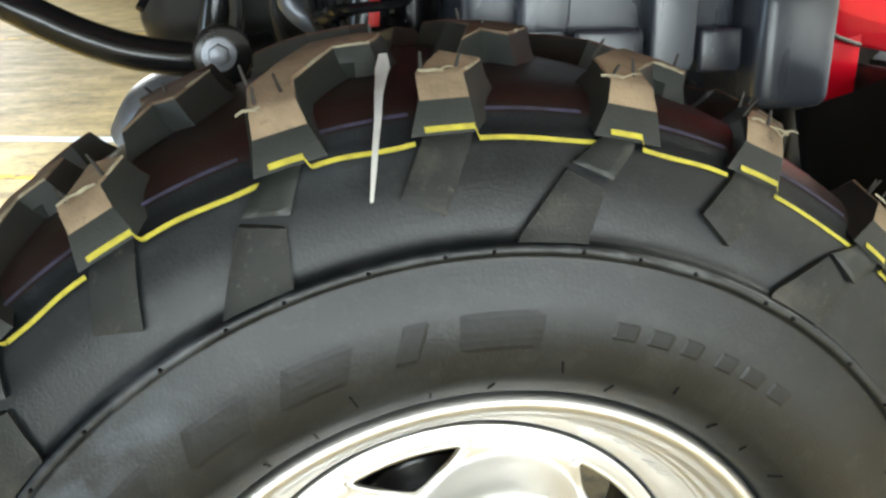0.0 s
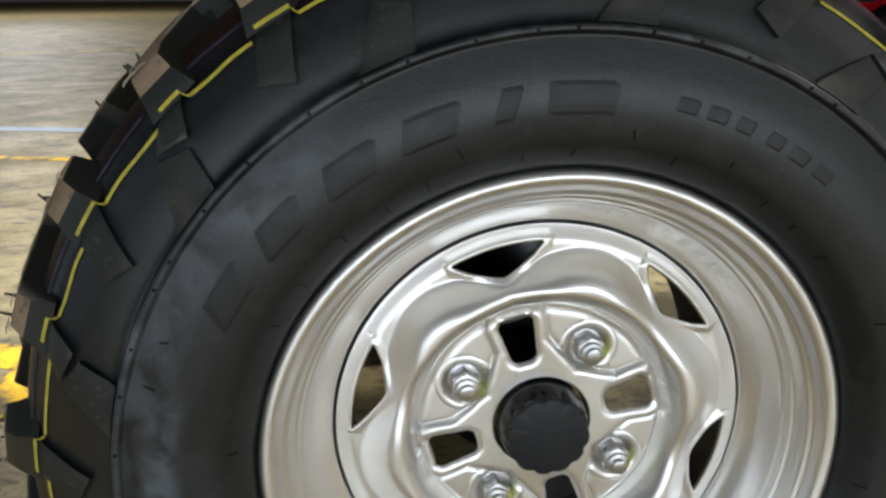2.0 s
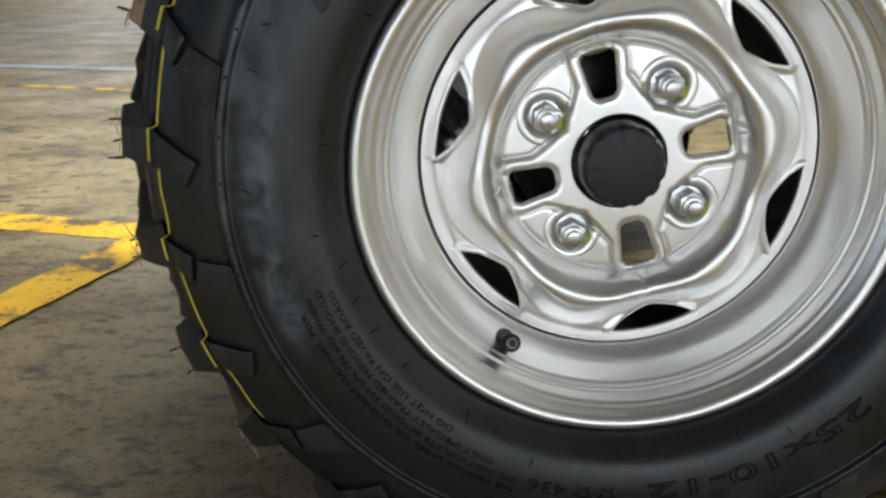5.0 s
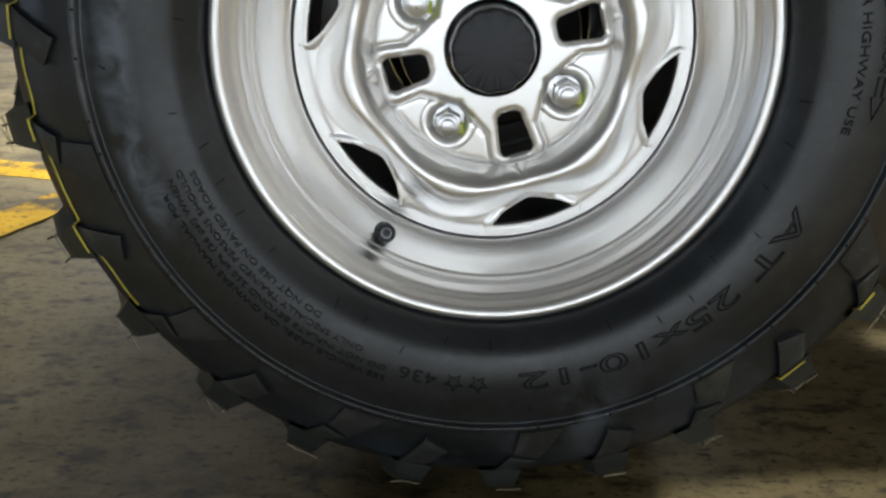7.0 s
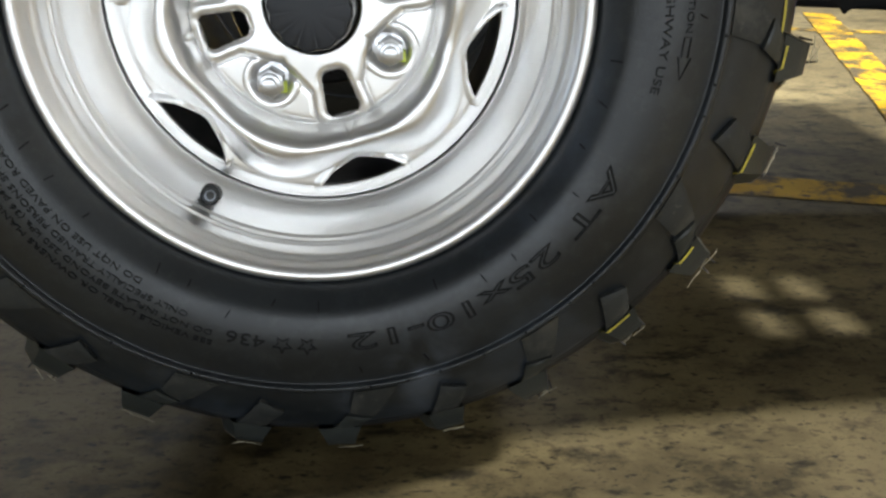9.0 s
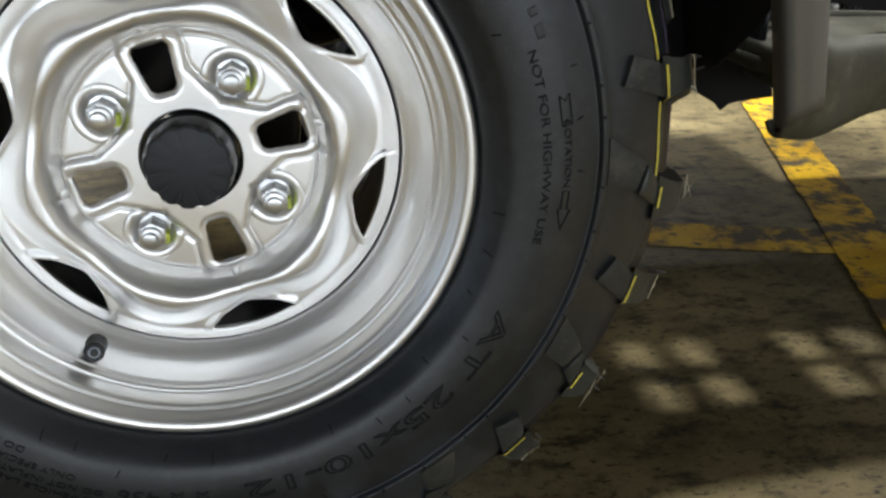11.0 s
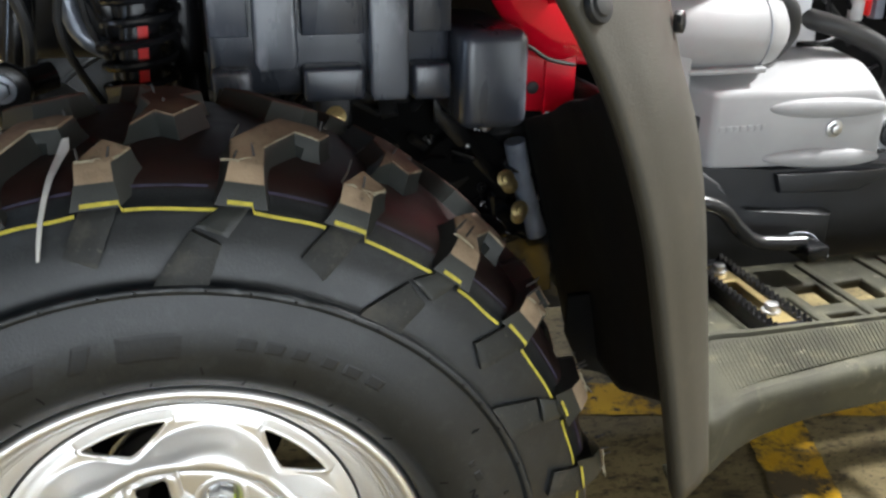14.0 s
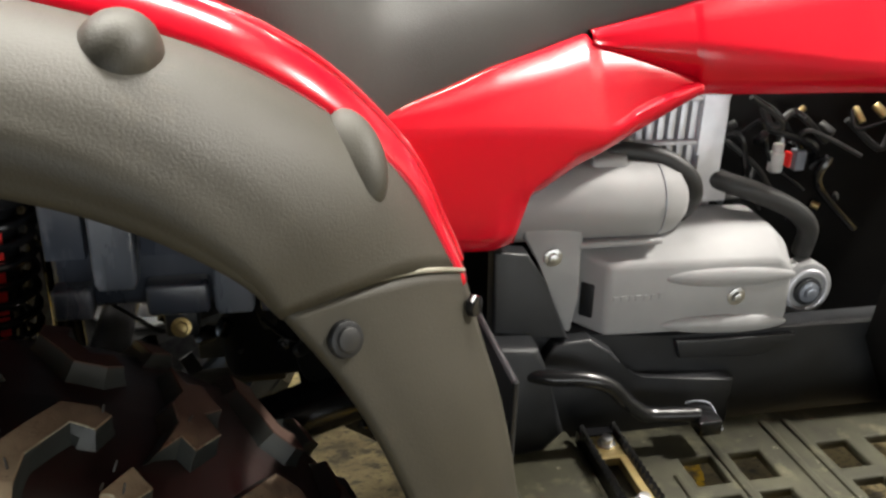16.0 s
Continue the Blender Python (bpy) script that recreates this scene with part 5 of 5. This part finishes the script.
tube("coolant_hose", [(0.600, 0.400, 0.655), (0.625, 0.395, 0.656), (0.662, 0.385, 0.650), (0.694, 0.378, 0.628), (0.705, 0.385, 0.598), (0.703, 0.41, 0.57)], 0.0105, HOSE, quad, "black rubber hose", 8, 16)
tube("breather_hose", [(0.740, 0.44, 0.612), (0.770, 0.415, 0.604), (0.800, 0.405, 0.595), (0.848, 0.400, 0.574), (0.876, 0.40, 0.548), (0.882, 0.41, 0.51)], 0.0125, HOSE, quad, "black rubber hose", 8, 16)

# round end of the drive with its bolt
knuckle = part("drive_end", joined(drum_bm((0.884, 0.402, 0.466), (0, 1, 0), 0.0365, 0.028, 0.004, 40), box_bm((0.82, 0.392, 0.452), (0.885, 0.415, 0.500), 0.008)), SILVER, quad, "round silver drive end")
v, f = sweep([(0.884 + 0.0265 * math.cos(a), 0.3875, 0.466 + 0.0265 * math.sin(a)) for a in np.linspace(0, 2 * math.pi, 41)], 0.0028, 8, False)
plain("end_ring", v, f, ALLOY, knuckle, "raised alloy ring")
part("end_seal", drum_bm((0.884, 0.386, 0.466), (0, 1, 0), 0.0185, 0.006, 0.001, 30), BLACK, knuckle, "black seal")
hex_bolt((0.884, 0.382, 0.466), (0, -1, 0), 0.0085, GREYLEAD, knuckle, "bolt", "blue-grey hexagon bolt")

# lower black guard
guard = part("side_guard", slab_bm([(0.470, 0.468), (0.545, 0.458), (0.680, 0.446), (1.05, 0.446), (1.05, 0.30), (0.47, 0.30)], 0.340, 0.37, 0.006), BLACK, quad, "plain black plastic side guard")
part("guard_step", slab_bm([(0.682, 0.442), (0.840, 0.438), (0.826, 0.424), (0.795, 0.412), (0.690, 0.418)], 0.332, 0.35, 0.003), BLACK, guard)
part("guard_arch", slab_bm([(0.508, 0.425), (0.530, 0.458), (0.570, 0.460), (0.600, 0.440), (0.622, 0.410), (0.640, 0.400), (0.760, 0.392), (0.76, 0.305), (0.50, 0.305)], 0.322, 0.342, 0.004), BLACK, guard)
part("rear_guard", slab_bm([(0.452, 0.575), (0.490, 0.570), (0.512, 0.535), (0.545, 0.462), (0.500, 0.470), (0.455, 0.476)], 0.322, 0.345, 0.004), BLACK, quad, "black plastic rear guard")
part("heel_guard", slab_bm([(0.440, 0.478), (0.498, 0.474), (0.512, 0.440), (0.536, 0.362), (0.515, 0.340), (0.44, 0.33)], 0.288, 0.32, 0.008), BLACK, quad, "plain black plastic heel guard")
hex_bolt((0.548, 0.335, 0.448), (0, -1, 0), 0.005, GREYLEAD, guard, "bolt", "small grey bolt")
# dark front shield closing the foot well
part("front_shield", slab_bm([(0.945, 0.42), (0.96, 0.56), (1.00, 0.70), (1.40, 0.72), (1.40, 0.20), (1.02, 0.26), (0.985, 0.34)], 0.30, 0.34, 0.02), FLAPBLACK, quad, "black plastic leg shield")
con = part("connector", joined(drum_bm((0.870, 0.480, 0.607), (0, 0, 1), 0.0095, 0.026, 0.002, 20), drum_bm((0.870, 0.480, 0.625), (0, 0, 1), 0.007, 0.012, 0.001, 20)), WHITE_TAG, quad, "small white electrical connector")
part("connector_lock", box_bm((0.884, 0.474, 0.600), (0.889, 0.486, 0.620), 0.001, 1), STICKER, con, "dull red lock")
part("connector_back", box_bm((0.894, 0.472, 0.596), (0.908, 0.488, 0.622), 0.001, 1), GREYLEAD, con)
for pts in ([(0.868, 0.48, 0.635), (0.862, 0.47, 0.66), (0.835, 0.46, 0.68), (0.80, 0.45, 0.70)], [(0.889, 0.48, 0.63), (0.90, 0.47, 0.65), (0.93, 0.46, 0.64), (0.97, 0.45, 0.62)], [(0.76, 0.46, 0.58), (0.80, 0.45, 0.572), (0.84, 0.44, 0.585), (0.87, 0.45, 0.56)]):
    tube("cable", pts, 0.003, HOSE, quad, "thin black cable", 6, 8)

# ---- black box over the wheel ----
case = part("storage_case", box_bm((0.046, 0.226, 0.588), (0.250, 0.40, 0.748), 0.010, 4), BOXPLASTIC, quad, "scuffed ribbed black plastic box")
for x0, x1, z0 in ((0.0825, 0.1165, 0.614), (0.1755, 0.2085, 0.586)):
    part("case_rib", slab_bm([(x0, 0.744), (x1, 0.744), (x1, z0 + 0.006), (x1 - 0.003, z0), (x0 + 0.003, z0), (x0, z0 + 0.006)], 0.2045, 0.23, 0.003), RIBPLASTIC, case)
for x0, x1, z0 in ((0.0475, 0.0785, 0.588), (0.1205, 0.1715, 0.587), (0.2125, 0.246, 0.584)):
    part("case_panel", slab_bm([(x0, 0.744), (x1, 0.744), (x1, 0.6415), (x0, 0.6415)], 0.2085, 0.23, 0.0025, 2), BOXPLASTIC, case)
    part("case_step", box_bm((x0, 0.2065, z0), (x1, 0.23, 0.6155), 0.004, 3), BOXPLASTIC, case)
part("case_dimple", joined(drum_bm((0.147, 0.2082, 0.6785), (0, 1, 0), 0.0048, 0.0022, 0.0007, 20), drum_bm((0.147, 0.2070, 0.6785), (0, 1, 0), 0.0024, 0.002, 0.0005, 16)), BOXPLASTIC, case)
strap = part("case_latch", box_bm((0.104, 0.200, 0.7315), (0.186, 0.212, 0.7375), 0.0015, 2), BLACK, case, "black latch bar")
for x0, x1 in ((0.107, 0.122), (0.168, 0.181)):
    part("latch_post", box_bm((x0, 0.201, 0.7380), (x1, 0.215, 0.752), 0.002, 2), BOXPLASTIC, strap)
part("side_box", box_bm((0.2515, 0.192, 0.558), (0.312, 0.34, 0.643), 0.011, 4), BOXPLASTIC, quad, "scuffed black plastic side box")
part("under_tray", box_bm((0.05, 0.36, 0.54), (0.25, 0.44, 0.589), 0.01), BLACK, quad, "black plastic tray")

# ---- shock absorber with coil spring ----
axis0, axis1 = Vector((-0.020, 0.300, 0.500)), Vector((0.000, 0.300, 0.765))
d = axis1 - axis0
shock = plain("shock_absorber", *sweep([axis0, axis0 + d * 0.3, axis0 + d * 0.62, axis0 + d * 0.64, axis1], [0.017, 0.017, 0.017, 0.021, 0.021], 24), FRAME, quad, "black shock absorber with red sticker strips")
hel = []
for i in range(9 * 24 + 1):
    a = 2 * math.pi * i / 24
    c = axis0 + d * (0.02 + 0.62 * i / (9 * 24))
    hel.append(c + Vector((0.029 * math.cos(a), 0.029 * math.sin(a), 0)))
plain("coil_spring", *sweep(hel, 0.0040, 10), FRAME, shock, "gloss black coil spring")
part("spring_seat", drum_bm(axis0 + d * 0.66, d, 0.033, 0.012, 0.003, 32), FRAME, shock)
for k0, k1 in ((0.04, 0.14), (0.15, 0.22), (0.23, 0.33), (0.34, 0.42), (0.43, 0.54), (0.64, 0.84)):
    sv = []
    for k in (k0, k1):
        for a in (-104, -90, -76):
            rr = 0.0216 if k0 > 0.5 else 0.0176
            sv.append(axis0 + d * k + Vector((rr * math.cos(radians(a + 12)), rr * math.sin(radians(a + 12)), 0)))
    plain("sticker_strip", sv, [(0, 1, 4, 3), (1, 2, 5, 4)], STICKER, shock, "bright red strip", 0)
rod = tube("second_damper", [(0.030, 0.33, 0.50), (0.028, 0.33, 0.62), (0.026, 0.33, 0.78)], 0.014, FRAME, quad, "slim black damper", 4, 16)
part("collar", drum_bm((0.0265, 0.33, 0.730), (0, 0, 1), 0.018, 0.010, 0.002, 24), GREYLEAD, rod, "grey steel collar")

# ---- frame, axle and clutter behind the wheel ----
tube("frame_tube", [(-0.44, 0.34, 0.76), (-0.36, 0.30, 0.69), (-0.29, 0.28, 0.655), (-0.250, 0.27, 0.6325), (-0.222, 0.27, 0.6175), (-0.195, 0.27, 0.606), (-0.165, 0.27, 0.598), (-0.125, 0.275, 0.594), (-0.085, 0.30, 0.600)], 0.0125, FRAME, quad, "gloss black bent frame tube")
tube("frame_tube", [(-0.055, 0.36, 0.86), (-0.062, 0.36, 0.74), (-0.052, 0.36, 0.68), (-0.030, 0.36, 0.62), (-0.03, 0.38, 0.52)], 0.015, FRAME, quad, "gloss black bent frame tube")
tube("frame_tube", [(-0.10, 0.40, 0.88), (-0.11, 0.40, 0.72), (-0.13, 0.40, 0.60), (-0.16, 0.42, 0.48)], 0.014, FRAME, quad, "gloss black frame tube")
tube("frame_tube", [(-0.20, 0.42, 0.80), (-0.10, 0.42, 0.74), (0.02, 0.42, 0.72), (0.05, 0.44, 0.74)], 0.012, FRAME, quad, "gloss black frame tube")
tube("swing_arm", [(0.0, 0.30, 0.34), (0.12, 0.32, 0.36), (0.28, 0.34, 0.40), (0.45, 0.38, 0.42)], 0.030, FRAME, quad, "gloss black swing arm", 8, 20)
tube("axle", [(0, 0.05, 0.315), (0, 0.3, 0.315), (0, 0.7, 0.315), (0, 0.98, 0.315)], 0.026, FRAME, quad, "black rear axle", 4, 20)
part("wheel_hub", joined(drum_bm((0, 0.040, 0.315), (0, 1, 0), 0.030, 0.06, 0.003, 32), drum_bm((0, 0.085, 0.315), (0, 1, 0), 0.066, 0.02, 0.004, 40), drum_bm((0, 0.20, 0.315), (0, 1, 0), 0.085, 0.07, 0.006, 40)), FRAME, quad, "black wheel hub and drum")
br = part("hitch_bracket", joined(drum_bm((-0.116, 0.262, 0.598), (0, 1, 0), 0.021, 0.014, 0.004, 28), box_bm((-0.128, 0.262, 0.560), (-0.098, 0.30, 0.592), 0.006)), FRAME, quad, "gloss black bracket")
hex_bolt((-0.118, 0.254, 0.599), (0, -1, 0), 0.0075, GREYLEAD, br, "bolt", "grey steel bolt")
damper = tube("steering_damper", [(0.350, 0.330, 0.505), (0.358, 0.332, 0.473), (0.370, 0.332, 0.430), (0.382, 0.332, 0.395)], 0.0115, PALESTEEL, quad, "grey steel damper", 5, 18)
for p in ((0.3445, 0.322, 0.4585), (0.3545, 0.320, 0.4235)):
    hex_bolt(p, (0, -1, 0), 0.0055, BRASS, damper, "bolt", "yellow zinc bolt")
rnd = random.Random(21)
gear = part("gearbox", joined(box_bm((0.17, 0.36, 0.42), (0.36, 0.50, 0.555), 0.02), drum_bm((0.30, 0.37, 0.46), (0, 1, 0), 0.055, 0.06, 0.006, 32)), FLAPBLACK, quad, "dull black gearbox")
for x, z in ((0.262, 0.505), (0.292, 0.49), (0.325, 0.47), (0.318, 0.515), (0.232, 0.47)):
    hex_bolt((x, 0.352, z), (0, -1, 0.2), 0.0045, FRAME, gear, "bolt", "small black bolt")
for i in range(9):
    x, z = rnd.uniform(0.05, 0.30), rnd.uniform(0.50, 0.57)
    pts = [(x, 0.33 + rnd.uniform(0, 0.05), z)]
    for k in range(3):
        q = pts[-1]
        pts.append((q[0] + rnd.uniform(-0.03, 0.05), q[1] + rnd.uniform(-0.02, 0.02), q[2] + rnd.uniform(-0.025, 0.025)))
    tube("cable", pts, rnd.uniform(0.002, 0.0045), rnd.choice((HOSE, FRAME)), quad, "thin black cable", 6, 8)
for p, m, sz in (((0.146, 0.212, 0.573), BRASS, 0.0055), ((0.335, 0.31, 0.471), BRASS, 0.006), ((0.352, 0.31, 0.435), BRASS, 0.006), ((0.30, 0.34, 0.50), ZINC, 0.003), ((0.285, 0.34, 0.45), ZINC, 0.003)):
    hex_bolt(p, (0, -1, 0.3), sz, m, gear, "bolt", "small plated bolt")
part("bolt_lug", box_bm((0.132, 0.214, 0.562), (0.160, 0.26, 0.590), 0.004, 2), BLACK, case, "black moulded lug")
part("plug", box_bm((0.265, 0.380, 0.458), (0.282, 0.388, 0.469), 0.0015, 2), WHITE_TAG, gear, "small pale plug")
link = part("linkage_plate", joined(box_bm((0.140, 0.412, 0.424), (0.255, 0.420, 0.458), 0.003, 2), box_bm((0.132, 0.400, 0.395), (0.235, 0.410, 0.414), 0.003, 2), box_bm((0.150, 0.405, 0.463), (0.262, 0.416, 0.470), 0.002, 2)), DULLZINC, quad, "dull olive steel linkage plates")
label = part("amber_label", box_bm((0.172, 0.4085, 0.440), (0.200, 0.4118, 0.450), 0.0008, 1), AMBER, link, "small amber label")
for x in (0.178, 0.186, 0.194):
    part("label_dot", drum_bm((x, 0.408, 0.445), (0, 1, 0), 0.0022, 0.002, 0.0004, 12), FRAME, label)
part("stay_plate", slab_bm([(0.262, 0.56), (0.270, 0.56), (0.345, 0.455), (0.335, 0.45), (0.29, 0.50), (0.262, 0.53)], 0.335, 0.342, 0.002), FRAME, quad, "gloss black stay plate")
for i in range(10):
    x, z = rnd.uniform(-0.16, 0.03), rnd.uniform(0.55, 0.80)
    hex_bolt((x, rnd.uniform(0.32, 0.42), z), (rnd.uniform(-0.4, 0.4), -1, rnd.uniform(-0.2, 0.4)), rnd.uniform(0.004, 0.008), rnd.choice((ZINC, GREYLEAD, FRAME)), quad, "bolt", "small bolt")
for i in range(5):
    x = rnd.uniform(-0.15, 0.0)
    tube("cable", [(x, 0.33, 0.84), (x + rnd.uniform(-0.03, 0.03), 0.33, 0.74), (x + rnd.uniform(-0.04, 0.04), 0.34, 0.64), (x + rnd.uniform(-0.04, 0.04), 0.36, 0.54)], rnd.uniform(0.003, 0.006), HOSE, quad, "black cable", 6, 8)
# dark body core behind the seat base and rear
part("body_core", box_bm((-0.20, 0.46, 0.58), (0.42, 0.66, 0.80), 0.03), BLACK, quad, "black inner body")
# black frame clutter between the wheel and the wing leg
cl = part("frame_bracket", joined(slab_bm([(0.285, 0.55), (0.40, 0.55), (0.412, 0.312), (0.372, 0.312), (0.345, 0.345), (0.30, 0.43)], 0.352, 0.362, 0.002), drum_bm((0.33, 0.345, 0.42), (0, 1, 0), 0.022, 0.02, 0.003, 28)), FRAME, quad, "gloss black frame bracket with bolts")
for i in range(12):
    x = rnd.uniform(0.30, 0.385)
    z = rnd.uniform(max(0.39, 0.43 - (x - 0.30) * 0.9), 0.53)
    hex_bolt((x, 0.347 - rnd.uniform(0, 0.012), z), (rnd.uniform(-0.5, 0.5), -1, rnd.uniform(-0.1, 0.7)), rnd.uniform(0.0022, 0.0042), rnd.choice((ZINC, FRAME, FRAME, FRAME)), cl, "bolt", "small bolt")
for i in range(6):
    x, z = rnd.uniform(0.27, 0.36), rnd.uniform(0.41, 0.52)
    tube("cable", [(x, 0.335, z), (x + rnd.uniform(-0.02, 0.03), 0.325, z - rnd.uniform(-0.02, 0.03)), (x + rnd.uniform(0.0, 0.05), 0.335, z - rnd.uniform(0.0, 0.05))], rnd.uniform(0.003, 0.006), FRAME, quad, "short gloss black pipe", 6, 10)
plate = part("lower_frame_plate", joined(slab_bm([(0.238, 0.475), (0.250, 0.410), (0.278, 0.362), (0.300, 0.346), (0.324, 0.330), (0.350, 0.312), (0.372, 0.303), (0.412, 0.303), (0.412, 0.345), (0.345, 0.36), (0.305, 0.44), (0.290, 0.475)], 0.364, 0.372, 0.002), drum_bm((0.292, 0.362, 0.392), (0, 1, 0), 0.016, 0.012, 0.003, 24), drum_bm((0.352, 0.362, 0.335), (0, 1, 0), 0.013, 0.012, 0.003, 24)), FRAME, quad, "gloss black lower frame plate")
for x, z, r in ((0.292, 0.392, 0.0055), (0.352, 0.335, 0.0048), (0.270, 0.422, 0.0036), (0.318, 0.352, 0.0034), (0.384, 0.318, 0.0032)):
    hex_bolt((x, 0.357, z), (0, -1, 0.25), r, GREYLEAD if r > 0.005 else FRAME, plate, "bolt", "small dark bolt")
# small fittings under the box
kinds = ((FRAME, "gloss black fitting"), (FRAME, "gloss black fitting"), (HOSE, "black rubber fitting"), (HOSE, "black rubber fitting"), (BLACK, "black plastic fitting"))
for i in range(30):
    x, y, z = rnd.uniform(0.09, 0.335), rnd.uniform(0.33, 0.40), rnd.uniform(0.455, 0.572)
    mat, words = rnd.choice(kinds)
    a = rnd.uniform(-1, 1)
    if rnd.random() < 0.5:
        bm = drum_bm((x, y, z), (rnd.uniform(-1, 1), -0.6, rnd.uniform(-1, 1)), rnd.uniform(0.004, 0.010), rnd.uniform(0.010, 0.03), 0.0008, 14)
    else:
        w, h = rnd.uniform(0.006, 0.014), rnd.uniform(0.005, 0.010)
        bm = box_bm((-w, -0.006, -h), (w, 0.006, h), 0.001, 2)
        bmesh.ops.transform(bm, matrix=Matrix.Translation((x, y, z)) @ Euler((a, rnd.uniform(-1, 1), a * 0.6)).to_matrix().to_4x4(), verts=bm.verts)
    part("fitting", bm, mat, gear, words)
# grey drum and glossy pipes near the rear axle
can = plain("exhaust_can", *sweep(bez([(-0.20, 0.43, 0.50), (-0.17, 0.42, 0.53), (-0.13, 0.41, 0.540), (-0.105, 0.41, 0.530), (-0.098, 0.41, 0.52)], 5), [0.034, 0.036, 0.038, 0.040, 0.041, 0.041, 0.041, 0.041, 0.041, 0.041, 0.041, 0.040, 0.039, 0.038, 0.037, 0.036, 0.034, 0.031, 0.027, 0.020, 0.010], 28), GREYLEAD, quad, "dull blue-grey steel can")
tube("rear_pipe", [(-0.085, 0.37, 0.70), (-0.075, 0.36, 0.66), (-0.068, 0.36, 0.63), (-0.050, 0.36, 0.612), (-0.02, 0.37, 0.60)], 0.009, GREYLEAD, quad, "bent bright steel pipe", 8, 14)
for i in range(16):
    x, z = rnd.uniform(-0.17, 0.04), rnd.uniform(0.56, 0.78)
    part("fitting", drum_bm((x, rnd.uniform(0.30, 0.36), z), (rnd.uniform(-1, 1), -0.7, rnd.uniform(-1, 1)), rnd.uniform(0.003, 0.007), rnd.uniform(0.008, 0.03), 0.0008, 14), rnd.choice((FRAME, FRAME, ZINC, GREYLEAD)), quad, "small black or plated fitting")
# unseen belly, far foot well and rear underside, added to keep light off the floor
part("belly_shade_block", slab_bm([(0.36, 0.33), (0.45, 0.35), (1.30, 0.35), (1.40, 0.30), (1.30, 0.275), (0.42, 0.275)], 0.362, 0.72, 0.02), BLACK, quad, "unseen black belly block that shades the floor")
part("far_side_shade_block", joined(box_bm((0.40, 0.72, 0.30), (1.10, 0.99, 0.34), 0.01), box_bm((0.38, 0.985, 0.32), (1.12, 1.03, 0.385), 0.012)), WELL, quad, "dusty dark plastic foot well")
part("rear_shade_block", slab_bm([(-0.60, 0.74), (-0.58, 0.765), (-0.40, 0.79), (-0.30, 0.815), (-0.10, 0.835), (0.14, 0.830), (0.22, 0.790), (0.20, 0.775), (0.12, 0.805), (-0.10, 0.815), (-0.30, 0.795), (-0.42, 0.77), (-0.56, 0.74)], 0.16, 0.80, 0.004), BLACK, quad, "unseen black rear body block that shades the floor")
# loose wiring and small fittings beside the cylinder
for i in range(16):
    x, y, z = rnd.uniform(0.79, 1.02), rnd.uniform(0.46, 0.52), rnd.uniform(0.50, 0.69)
    part("fitting", drum_bm((x, y, z), (rnd.uniform(-1, 1), -0.6, rnd.uniform(-1, 1)), rnd.uniform(0.003, 0.007), rnd.uniform(0.008, 0.026), 0.0008, 12), rnd.choice((FRAME, FRAME, GREYLEAD, BRASS, HOSE, FRAME)), engine, "small fitting")
for i in range(9):
    x, z = rnd.uniform(0.78, 0.98), rnd.uniform(0.55, 0.70)
    tube("cable", [(x, 0.49, z), (x + rnd.uniform(-0.02, 0.05), 0.475, z + rnd.uniform(-0.05, 0.02)), (x + rnd.uniform(0.0, 0.08), 0.48, z - rnd.uniform(0.0, 0.07)), (x + rnd.uniform(0.04, 0.12), 0.50, z - rnd.uniform(0.04, 0.10))], rnd.uniform(0.0025, 0.006), rnd.choice((HOSE, FRAME)), quad, "thin black cable", 6, 8)
